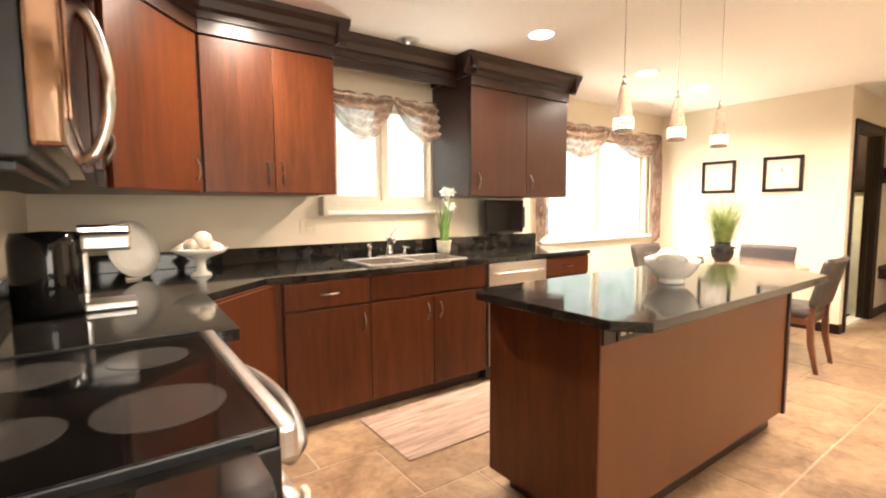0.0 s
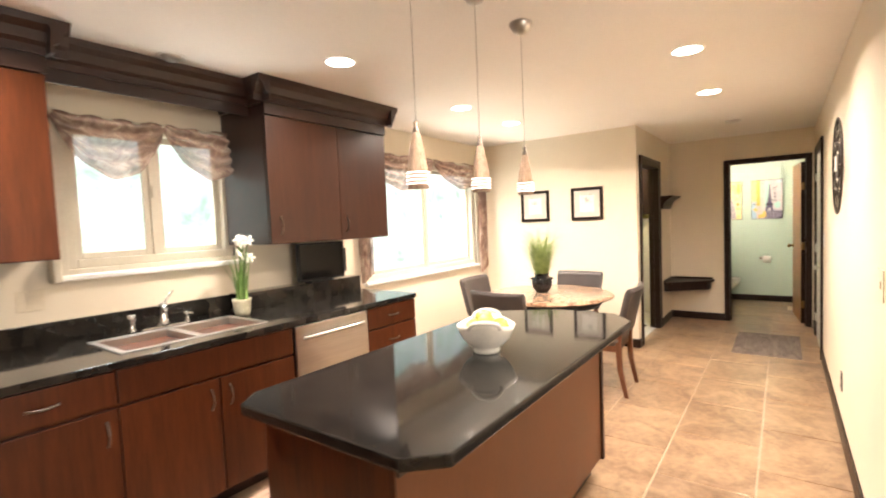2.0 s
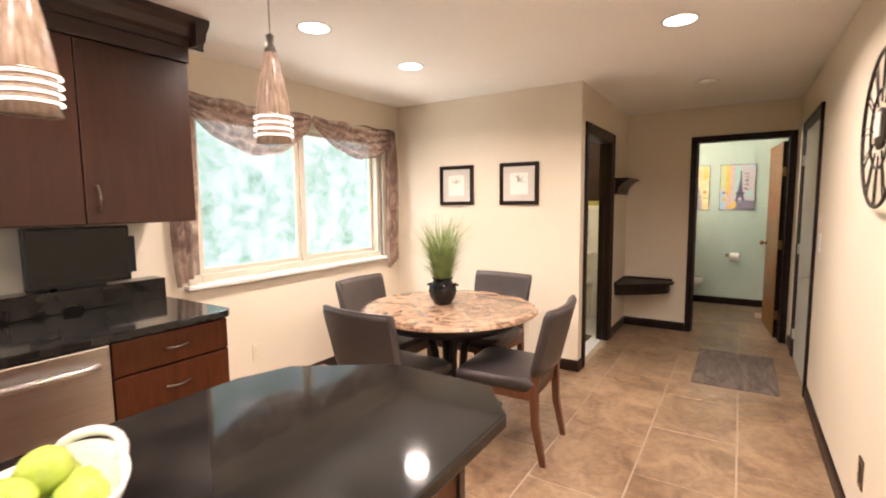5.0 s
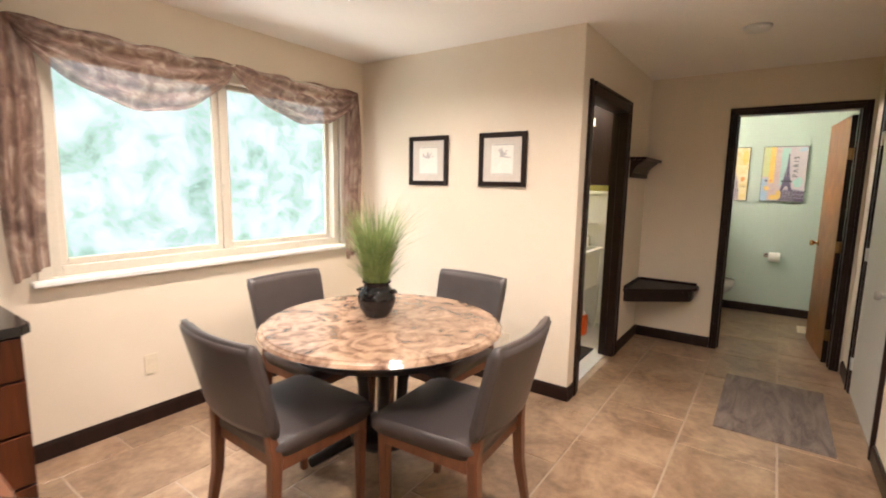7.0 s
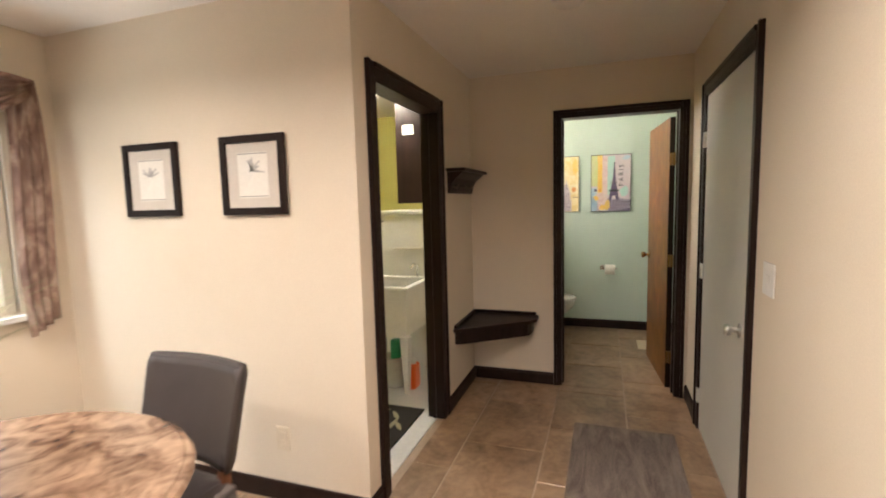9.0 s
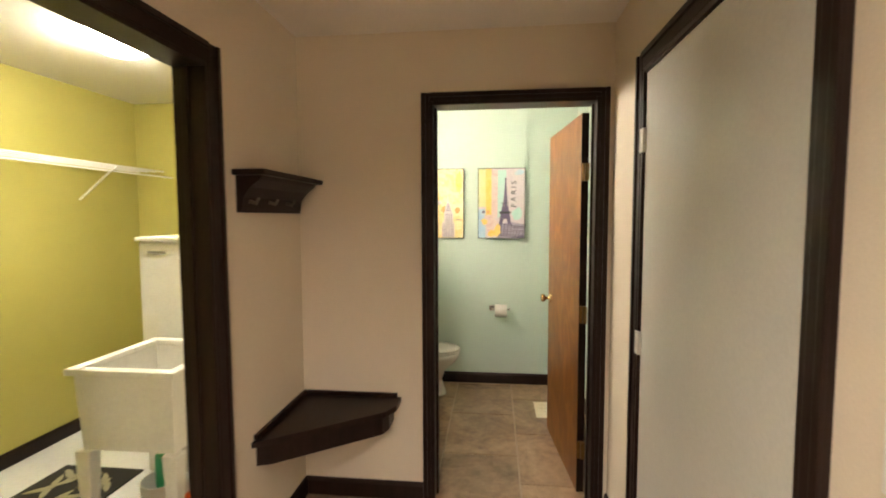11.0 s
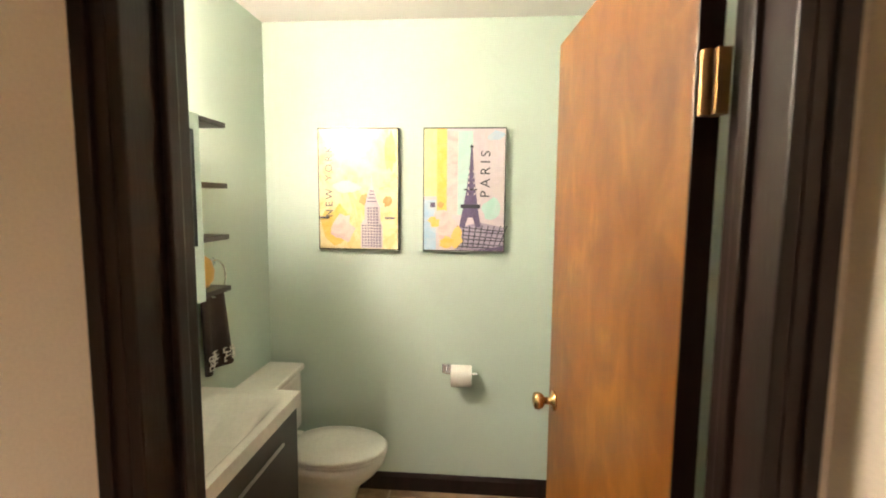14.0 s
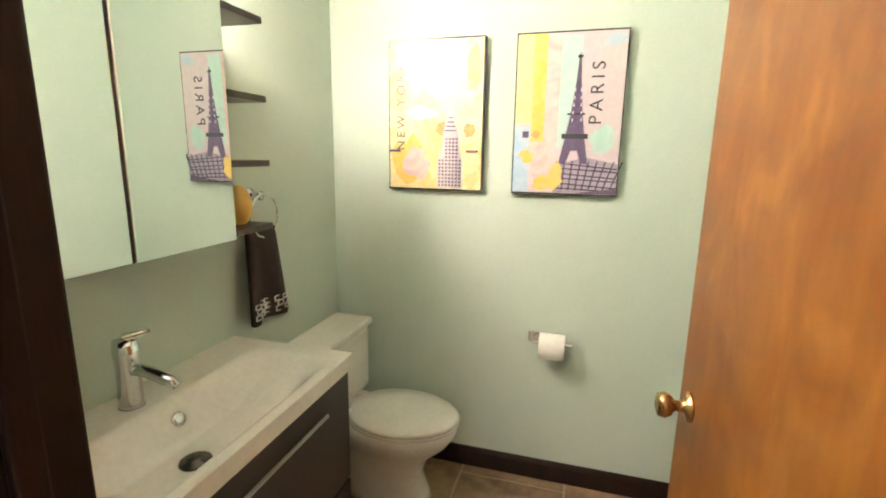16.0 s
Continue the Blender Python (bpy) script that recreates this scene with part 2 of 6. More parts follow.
def figured_veneer():
    m, nt, b = nodes_of("figured_birch_veneer")
    tc = nt.nodes.new("ShaderNodeTexCoord")
    mp = nt.nodes.new("ShaderNodeMapping")
    mp.inputs["Scale"].default_value = (1.0, 1.0, 0.6)
    mp.inputs["Rotation"].default_value = (0, radians(35), 0)
    nt.links.new(tc.outputs["Object"], mp.inputs[0])
    n = nt.nodes.new("ShaderNodeTexNoise")
    n.inputs["Scale"].default_value = 7.5
    n.inputs["Detail"].default_value = 3.0
    n.inputs["Distortion"].default_value = 0.9
    nt.links.new(mp.outputs[0], n.inputs["Vector"])
    flame = ramp(nt, n.outputs["Fac"], [(0.34, (0.172, 0.054, 0.006)), (0.46, (0.225, 0.080, 0.010)), (0.54, (0.245, 0.092, 0.013)), (0.66, (0.33, 0.135, 0.022))])
    broad = ramp(nt, noise_of(nt, 1.6, (1, 1, 0.6), 2.0), [(0.3, (0.62, 0.58, 0.55)), (0.7, (1.0, 1.0, 1.0))])
    grain = ramp(nt, noise_of(nt, 60, (1, 1, 0.06), 3.0), [(0.3, (0.86, 0.84, 0.82)), (0.7, (1.0, 1.0, 1.0))])
    flame = mixc(nt, mixc(nt, flame, (0.24, 0.088, 0.012), 0.08), grain, 1.0, 'MULTIPLY')
    nt.links.new(mixc(nt, flame, broad, 1.0, 'MULTIPLY'), b.inputs["Base Color"])
    b.inputs["Roughness"].default_value = 0.36
    b.inputs["Specular IOR Level"].default_value = 0.4
    return m


MAPLE_DOOR = figured_veneer()
GRANITE, SHEER = granite(), sheer()
PANE = glass("window_glass", (0.97, 1.0, 0.98))
PENDANT_GLASS = surface("gold_ribbed_glass", (0.22, 0.14, 0.09), (0.62, 0.46, 0.34), 20, (8, 8, 0.2), 0.2, relief=0.1, fine=60)

# ---- building helpers ----
ORIGIN = {}
SHIFT = [0.0, 0.0, 0.0]     # added to the place of each thing of a group


def thing(name, label, category, at=(0, 0, 0), group="", kind=""):
    ob = new(name)
    ob.location = Vector(at) + Vector(SHIFT)
    ORIGIN[ob] = Vector(at)
    return tagged(ob, label, category, group, kind)


def mesh_of(name, bm, material, smooth=False):
    me = bpy.data.meshes.new(name)
    bmesh.ops.recalc_face_normals(bm, faces=bm.faces)
    bm.to_mesh(me)
    bm.free()
    me.materials.append(material)
    if smooth:
        for p in me.polygons:
            p.use_smooth = True
    return me


def part(name, bm, material, parent, label="", smooth=False):
    """One mesh under a thing or a part; the bmesh is in world metres."""
    o = ORIGIN[parent]
    bmesh.ops.translate(bm, vec=-o, verts=bm.verts)
    ob = new(name, mesh_of(name, bm, material, smooth))
    ob.parent = parent
    ORIGIN[ob] = o
    return tagged(ob, label) if label else ob


def single(name, bm, material, label, category, at=(0, 0, 0), group="", kind="", smooth=False):
    """A thing that is one mesh, with its origin at its base."""
    bmesh.ops.translate(bm, vec=-Vector(at), verts=bm.verts)
    ob = new(name, mesh_of(name, bm, material, smooth))
    ob.location = Vector(at) + Vector(SHIFT)
    ORIGIN[ob] = Vector(at)
    return tagged(ob, label, category, group, kind)


def box(x0, x1, y0, y1, z0, z1, bevel=0.0, bm=None, seg=2):
    out = bm or bmesh.new()
    t = bmesh.new()
    bmesh.ops.create_cube(t, size=1)
    for v in t.verts:
        v.co = Vector(((x0 + x1) / 2 + v.co.x * (x1 - x0), (y0 + y1) / 2 + v.co.y * (y1 - y0), (z0 + z1) / 2 + v.co.z * (z1 - z0)))
    if bevel:
        bmesh.ops.bevel(t, geom=t.edges[:], offset=bevel, segments=seg, profile=0.6, affect='EDGES')
    return merge(out, t)


def merge(out, t, m=None):
    if m is not None:
        bmesh.ops.transform(t, matrix=m, verts=t.verts)
    vs = {v: out.verts.new(v.co) for v in t.verts}
    for f in t.faces:
        try:
            out.faces.new([vs[v] for v in f.verts])
        except ValueError:
            pass
    t.free()
    return out


def prism(points, z0, z1, bevel=0.0, bm=None):
    """Extrude a plan outline from z0 to z1."""
    t = bmesh.new()
    f = t.faces.new([t.verts.new((x, y, z0)) for x, y in points])
    r = bmesh.ops.extrude_face_region(t, geom=[f])
    bmesh.ops.translate(t, vec=(0, 0, z1 - z0), verts=[g for g in r["geom"] if isinstance(g, bmesh.types.BMVert)])
    if bevel:
        bmesh.ops.bevel(t, geom=t.edges[:], offset=bevel, segments=2, profile=0.6, affect='EDGES')
    return merge(bm or bmesh.new(), t)


def lathe(profile, at=(0, 0, 0), n=32, bm=None, m=None, squash=(1, 1)):
    """Turn (radius, height) rings round the z axis."""
    t = bmesh.new()
    rings = []
    for r, z in profile:
        rings.append([t.verts.new((at[0] + r * squash[0] * math.cos(2 * math.pi * i / n), at[1] + r * squash[1] * math.sin(2 * math.pi * i / n), at[2] + z)) for i in range(n)])
    for a, b in zip(rings, rings[1:]):
        for i in range(n):
            t.faces.new((a[i], a[(i + 1) % n], b[(i + 1) % n], b[i]))
    for ring, (r, z) in ((rings[0], profile[0]), (rings[-1], profile[-1])):
        if r > 1e-5:
            t.faces.new(ring)
    bmesh.ops.remove_doubles(t, verts=t.verts, dist=1e-5)
    return merge(bm or bmesh.new(), t, m)


def tube(points, r, n=10, bm=None, r_end=None):
    """A round rod along points."""
    t = bmesh.new()
    pts = [Vector(p) for p in points]
    rings = []
    for i, p in enumerate(pts):
        d = (pts[min(i + 1, len(pts) - 1)] - pts[max(i - 1, 0)]).normalized()
        q = d.to_track_quat('Z', 'Y')
        rr = r if r_end is None else r + (r_end - r) * i / (len(pts) - 1)
        rings.append([t.verts.new(p + q @ Vector((rr * math.cos(2 * math.pi * k / n), rr * math.sin(2 * math.pi * k / n), 0))) for k in range(n)])
    for a, b in zip(rings, rings[1:]):
        for i in range(n):
            t.faces.new((a[i], a[(i + 1) % n], b[(i + 1) % n], b[i]))
    t.faces.new(rings[0])
    t.faces.new(rings[-1])
    return merge(bm or bmesh.new(), t)


def profile_run(points, p0, p1, up=(0, 0, 1), bm=None):
    """Sweep a (out, up) profile in a straight line from p0 to p1; out is to the right of the way."""
    t = bmesh.new()
    a, b = Vector(p0), Vector(p1)
    u = Vector(up)
    out = (b - a).normalized().cross(u)
    ra = [t.verts.new(a + out * o + u * h) for o, h in points]
    rb = [t.verts.new(b + out * o + u * h) for o, h in points]
    n = len(points)
    for i in range(n):
        t.faces.new((ra[i], ra[(i + 1) % n], rb[(i + 1) % n], rb[i]))
    t.faces.new(ra)
    t.faces.new(rb)
    return merge(bm or bmesh.new(), t)


# ---- the large structure ----
WY = 3.60      # window wall
RX = 6.06      # picture wall
HY = 1.71      # laundry wall
EX = 7.90     # end of the passage
SY = 0.13      # wall with the clock
BX = 9.70     # far bathroom wall
BY = 1.67      # bathroom vanity wall
LX = -0.10     # range wall


def wall_with_hole(name, x0, x1, y0, y1, z1, hole, axis, material, label):
    """A straight wall; hole: list of (a0, a1, z0, z1) along its length."""
    bm = bmesh.new()
    lo, hi = (x0, x1) if axis == 'x' else (y0, y1)

    def put(a0, a1, za, zb):
        if a1 - a0 > 1e-4 and zb - za > 1e-4:
            if axis == 'x':
                box(a0, a1, y0, y1, za, zb, bm=bm)
            else:
                box(x0, x1, a0, a1, za, zb, bm=bm)
    at = lo
    for a0, a1, za, zb in sorted(hole):
        put(at, a0, 0, z1)
        put(a0, a1, 0, za)
        put(a0, a1, zb, z1)
        at = a1
    put(at, hi, 0, z1)
    return single(name, bm, material, label, "wall", kind="structure")


W1 = (1.593, 2.555, 1.285, 2.12)
W2 = (3.89, 5.80, 0.93, 2.10)
wall_with_hole("wall_north", LX - 0.12, RX + 0.1, WY, WY + 0.16, CEIL, [W1, W2], 'x', WALL, "cream painted wall with two windows")
wall_with_hole("wall_picture", RX, RX + 0.10, HY + 0.10, WY, CEIL, [], 'y', WALL, "cream painted wall beside the dining table")
wall_with_hole("wall_laundry", RX, EX, HY, HY + 0.10, CEIL, [(6.24, 7.115, 0, 2.045)], 'x', WALL, "cream painted passage wall with a doorway")
B0, B1 = 0.195, 1.023
wall_with_hole("wall_passage_end", EX, EX + 0.11, SY, HY + 0.10, CEIL, [(B0, B1, 0, 2.07)], 'y', WALL, "cream painted wall with the bathroom doorway")
wall_with_hole("wall_clock", 2.84, EX + 0.11, SY - 0.12, SY, CEIL, [(6.43, 7.43, 0, 2.06)], 'x', WALL, "cream painted wall with the closet door")
wall_with_hole("wall_return", 2.84, 2.96, -2.6, SY - 0.12, CEIL, [], 'y', WALL, "cream painted return wall")
wall_with_hole("wall_range", LX - 0.12, LX, -2.6, WY, CEIL, [], 'y', WALL, "cream painted wall behind the range")
# unseen closing wall; its opening is assumed and holds the fill lamp
wall_with_hole("wall_south", LX - 0.12, 2.96, -2.72, -2.6, CEIL, [(0.0, 1.7, 0.85, 2.1)], 'x', WALL, "unseen cream painted wall closing the adjoining room")
wall_with_hole("wall_closet_back", 6.2, 7.7, -0.62, -0.55, CEIL, [], 'x', WALL, "plain closet back wall")
wall_with_hole("wall_bath_far", BX, BX + 0.12, -0.2, BY + 0.1, 2.44, [], 'y', GREEN, "pale green painted bathroom wall")
wall_with_hole("wall_bath_vanity", EX + 0.11, BX, BY, BY + 0.10, 2.44, [], 'x', GREEN, "pale green painted bathroom wall behind the vanity")
wall_with_hole("wall_bath_south", EX + 0.11, BX, -0.10, 0.0, 2.44, [], 'x', GREEN, "pale green painted bathroom wall behind the door")
wall_with_hole("wall_bath_inside", EX + 0.11, EX + 0.122, 0.0, BY, 2.44, [(B0, B1, 0, 2.07)], 'y', GREEN, "pale green painted wall round the bathroom doorway")
wall_with_hole("wall_laundry_back", RX + 0.1, 9.2, 3.60, 3.70, CEIL, [], 'x', YELLOW, "olive yellow laundry wall")
wall_with_hole("wall_laundry_far", 9.1, 9.2, BY + 0.1, 3.60, CEIL, [], 'y', YELLOW, "olive yellow laundry end wall")
wall_with_hole("wall_laundry_side", RX + 0.10, RX + 0.112, HY + 0.10, 3.60, CEIL, [], 'y', YELLOW, "olive yellow laundry side wall")
wall_with_hole("wall_laundry_partition", EX + 0.11, 9.1, BY + 0.1, BY + 0.112, CEIL, [], 'x', YELLOW, "olive yellow laundry partition wall")
single("ceiling", box(LX - 0.12, EX + 0.11, -2.72, WY + 0.16, CEIL, CEIL + 0.1), CEILING, "off-white lightly textured ceiling", "ceiling", kind="structure")
single("ceiling_bath", box(EX + 0.11, BX + 0.12, -0.2, BY + 0.1, 2.44, 2.54), CEILING, "off-white bathroom ceiling", "ceiling", kind="structure")
single("ceiling_laundry", box(EX + 0.11, 9.2, BY + 0.112, 3.6, CEIL, CEIL + 0.1), CEILING, "off-white laundry ceiling", "ceiling", kind="structure")
floor = single("floor", box(LX - 0.12, BX + 0.12, -2.72, WY + 0.16, -0.12, -0.004), GROUT, "sand-coloured grout bed of the tiled floor", "floor", kind="structure")
single("floor_laundry", box(RX + 0.112, 9.1, HY + 0.05, 3.60, -0.004, 0.004), WHITE_TILE, "white laundry floor", "floor", kind="structure")
single("ground", box(-60, 70, 3.66, 80, -0.6, -0.5), surface("grass_ground", (0.05, 0.10, 0.02), (0.10, 0.16, 0.04), 2, rough=0.9), "green lawn outside the windows", "ground", kind="structure")
single("backdrop", box(-25, 35, 13.0, 13.1, -0.5, 12), BACKDROP_M, "sunlit hazy woodland beyond the windows", "backdrop", kind="structure")
# unseen glowing sheet, added outside the assumed south opening
single("backdrop_street", box(-20, 20, -14.1, -14.0, -0.5, 12), BACKDROP_M, "unseen bright haze added beyond the adjoining room", "backdrop", kind="structure")

BASE = [(0, 0), (0.014, 0), (0.014, 0.075), (0.008, 0.092), (0, 0.095)]


def baseboard(*runs):
    for p0, p1 in runs:
        single("baseboard", profile_run(BASE, (*p0, 0), (*p1, 0)), TRIM, "dark stained wooden baseboard", "baseboard", kind="structure")


baseboard(((3.60, WY), (RX - 0.014, WY)), ((RX, WY - 0.014), (RX, HY + 0.0)), ((RX - 0.014, HY), (6.17, HY)), ((7.185, HY), (EX - 0.014, HY)),
          ((EX, HY), (EX, B1 + 0.044)), ((6.37, SY), (2.84, SY)), ((EX, SY), (7.49, SY)),
          ((BX, BY), (BX, 0.0)), ((EX + 0.124, BY), (BX - 0.014, BY)), ((BX - 0.014, 0.0), (EX + 0.3, 0.0)), ((RX + 0.112, 3.60), (9.1, 3.60)))


def casing(name, axis, a0, a1, top, face, out, w=0.065, depth=None, label="dark stained wooden door casing with moulded profile"):
    """Door casing on a wall face: two legs and a head, each with a stepped profile, and a jamb lining."""
    th = thing(name, label, "door frame", (((a0 + a1) / 2, face, 0) if axis == 'x' else (face, (a0 + a1) / 2, 0)), kind="structure")

    def slab(p0, p1, z0, z1, d0, d1):
        lo, hi = sorted((face + out * d0, face + out * d1))
        return box(p0, p1, lo, hi, z0, z1, 0.003) if axis == 'x' else box(lo, hi, p0, p1, z0, z1, 0.003)
    for s0, s1, inner in ((a0 - w, a0, 1), (a1, a1 + w, 0)):
        bm = slab(s0, s1, 0, top + w, -0.001, 0.014)
        e0, e1 = (s0, s0 + 0.022) if inner else (s1 - 0.022, s1)
        merge(bm, slab(e0, e1, 0, top + w, 0.012, 0.022))
        part("casing_leg", bm, TRIM, th)
    bm = slab(a0, a1, top, top + w, -0.001, 0.014)
    merge(bm, slab(a0, a1, top + w - 0.022, top + w, 0.012, 0.022))
    part("casing_head", bm, TRIM, th)
    if depth:
        for s0, s1 in ((a0 - 0.002, a0 + 0.018), (a1 - 0.018, a1 + 0.002)):
            part("jamb", slab(s0, s1, 0, top, -depth, 0.012), TRIM, th)
            mid = (s0 + 0.018, s0 + 0.030) if s0 < a0 else (s0 - 0.012, s0)
            part("door_stop", slab(mid[0], mid[1], 0, top - 0.018, -depth * 0.66, -depth * 0.45), TRIM, th)
        part("head_jamb", slab(a0 + 0.018, a1 - 0.018, top - 0.018, top + 0.002, -depth, 0.012), TRIM, th)
    return th


casing("door_frame_laundry", 'x', 6.24, 7.115, 2.035, HY, -1, 0.07, 0.11)
casing("door_frame_bath", 'y', B0, B1, 2.065, EX, -1, 0.042, 0.124)
casing("door_frame_closet", 'x', 6.43, 7.43, 2.05, SY, 1, 0.06, 0.11)

# ---- kitchen: windows ----


def window(name, w, label, sill_drop, cx0, cx1):
    x0, x1, z0, z1 = w
    th = thing(name, label, "window", ((x0 + x1) / 2, WY, z0), kind="structure")
    xm = (x0 + x1) / 2
    f = 0.05
    part("window_frame", box(x0, x0 + f, WY + 0.02, WY + 0.12, z0, z1, 0.004), VINYL, th)
    part("window_frame", box(x1 - f, x1, WY + 0.02, WY + 0.12, z0, z1, 0.004), VINYL, th)
    part("window_frame", box(x0 + f, x1 - f, WY + 0.02, WY + 0.12, z0, z0 + f, 0.004), VINYL, th)
    part("window_frame", box(x0 + f, x1 - f, WY + 0.02, WY + 0.12, z1 - f, z1, 0.004), VINYL, th)
    part("meeting_rail", box(xm - 0.03, xm + 0.02, WY + 0.035, WY + 0.10, z0 + f, z1 - f, 0.004), VINYL, th)
    s = 0.035
    for a, b, y in ((x0 + f, xm - 0.03, WY + 0.05), (xm + 0.02, x1 - f, WY + 0.075)):
        bm = box(a, a + s, y, y + 0.025, z0 + f, z1 - f, 0.003)
        box(b - s, b, y, y + 0.025, z0 + f, z1 - f, 0.003, bm=bm)
        box(a + s, b - s, y, y + 0.025, z0 + f, z0 + f + s, 0.003, bm=bm)
        box(a + s, b - s, y, y + 0.025, z1 - f - s, z1 - f, 0.003, bm=bm)
        sash = part("sash", bm, VINYL, th)
        pane = part("pane", box(a + s, b - s, y + 0.010, y + 0.014, z0 + f + s, z1 - f - s), PANE, sash, "clear window glass")
        pane.visible_shadow = False
    part("latch", box(xm - 0.022, xm - 0.006, WY + 0.02, WY + 0.036, z0 + 0.40, z0 + 0.48, 0.004), VINYL, th)
    # inner lining, apron and sill
    part("lining", box(cx0, x0, WY - 0.012, WY + 0.02, z0 - 0.05, z1 + 0.04, 0.004), VINYL, th)
    part("lining", box(x1, cx1, WY - 0.012, WY + 0.02, z0 - 0.05, z1 + 0.04, 0.004), VINYL, th)
    part("apron", box(cx0, cx1, WY - 0.010, WY + 0.0, z0 - sill_drop, z0, 0.002), VINYL, th)
    part("window_sill", box(cx0 - 0.03, cx1 + 0.03, WY - 0.055, WY + 0.0, z0 - sill_drop - 0.03, z0 - sill_drop, 0.008), WHITE, th, "white painted sill")
    return th


window("window_1", W1, "almond-framed sliding window over the sink", 0.03, 1.54, 2.61)
window("window_2", W2, "almond-framed sliding window beside the dining table", 0.005, 3.83, 5.87)


def swag_curtain(x0, x1, ztop, drops, tails, y, label):
    th = thing("window_valance", label, "curtain", ((x0 + x1) / 2, y, ztop))
    n = len(drops)
    w = (x1 - x0) / n
    for k, drop in enumerate(drops):
        bm = bmesh.new()
        nu, nv = 36, 26
        grid = []
        for j in range(nv + 1):
            v = j / nv
            row = []
            for i in range(nu + 1):
                u = i / nu
                sag = math.sin(math.pi * u) ** 0.75
                z = ztop - 0.06 * v - v ** 0.9 * drop * sag - 0.03 * sag * v
                fold = 0.016 * math.sin(v * 26 + 1.8 * math.sin(u * 3.1 + k)) * (0.35 + sag)
                x = x0 + w * (k + u) + 0.02 * (0.5 - u) * math.sin(v * 9)
                row.append(bm.verts.new((x, y - 0.045 - 0.05 * sag * v + fold, z + 0.006 * math.sin(u * 23 + v * 7))))
            grid.append(row)
        for a, b in zip(grid, grid[1:]):
            for i in range(nu):
                bm.faces.new((a[i], a[i + 1], b[i + 1], b[i]))
        part("swag", bm, SHEER, th, smooth=True)
    for xt, zb, wd in tails:
        bm = bmesh.new()
        nu, nv = 24, 20
        grid = []
        for j in range(nv + 1):
            v = j / nv
            row = []
            for i in range(nu + 1):
                u = i / nu
                wide = wd * (0.75 + 0.25 * math.sin(v * 2.6 + 0.4))
                zz = ztop - (ztop - zb) * v * (1 - 0.06 * u * v)
                row.append(bm.verts.new((xt + (u - 0.5) * wide + 0.01 * math.sin(v * 6), y - 0.03 + 0.017 * math.sin(u * 22 + v * 2) - 0.012 * v, zz)))
            grid.append(row)
        for a, b in zip(grid, grid[1:]):
            for i in range(nu):
                bm.faces.new((a[i], a[i + 1], b[i + 1], b[i]))
        part("tail", bm, SHEER, th, smooth=True)
    part("rod", tube([(x0, y - 0.02, ztop - 0.015), (x1, y - 0.02, ztop - 0.015)], 0.012), VINYL, th)
    return th


swag_curtain(1.55, 2.66, 2.13, (0.26, 0.24), ((2.60, 1.34, 0.15),), WY - 0.03, "mauve sheer swag valance over the sink window")
swag_curtain(3.80, 5.93, 2.15, (0.27, 0.22), ((3.80, 0.93, 0.17), (5.88, 0.80, 0.17)), WY - 0.03, "mauve-brown sheer swag valance with side tails")

# ---- kitchen: cabinets ----
SHIFT[1] = 0.08
WK = WY - SHIFT[1]
CF = 2.728      # face of the base cabinets
UF = 3.09      # face of the upper cabinets
TOP = 0.91


def handle(parent, at, along, length=0.11, out=(0, -1, 0), material=NICKEL):
    c, a, o = Vector(at), Vector(along), Vector(out)
    pts = [c + a * (length * (i / 8 - 0.5)) + o * (0.004 + 0.026 * math.sin(math.pi * i / 8)) for i in range(9)]
    return part("handle", tube(pts, 0.0055, 8), material, parent, "curved dark nickel pull", True)


def base_unit(x0, x1, label, drawers, doors):
    """A base cabinet facing -y: drawers: list of (z0, z1); doors: x splits."""
    th = thing("base_cabinet", label, "cabinet", ((x0 + x1) / 2, 3.1, 0), group="base cabinets along the window wall")
    part("body", box(x0, x1, CF + 0.02, WK - 0.02, 0.09, TOP - 0.035), CHERRY, th)
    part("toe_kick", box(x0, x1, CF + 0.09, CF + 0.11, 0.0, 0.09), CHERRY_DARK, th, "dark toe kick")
    for z0, z1 in drawers:
        d = part("drawer_front", box(x0 + 0.004, x1 - 0.004, CF, CF + 0.021, z0, z1, 0.004), CHERRY, th)
        handle(d, ((x0 + x1) / 2, CF, (z0 + z1) / 2), (1, 0, 0))
    for a, b, hx in doors:
        d = part("door", box(a + 0.003, b - 0.003, CF, CF + 0.021, 0.10, 0.70 if drawers or len(doors) > 1 else 0.86, 0.004), CHERRY, th)
        handle(d, (hx, CF, 0.60), (0, 0, 1))
    return th


base_unit(0.99, 1.51, "red-brown cherry base cabinet with one drawer", [(0.715, 0.865)], [(0.99, 1.51, 1.46)])
sb = base_unit(1.51, 2.43, "red-brown cherry sink base cabinet", [], [(1.51, 1.97, 1.92), (1.97, 2.43, 2.02)])
part("false_front", box(1.514, 2.426, CF, CF + 0.021, 0.715, 0.865, 0.004), CHERRY, sb)
base_unit(3.05, 3.585, "red-brown cherry drawer cabinet beside the dishwasher", [(0.715, 0.865), (0.515, 0.705), (0.315, 0.505), (0.105, 0.305)], [])

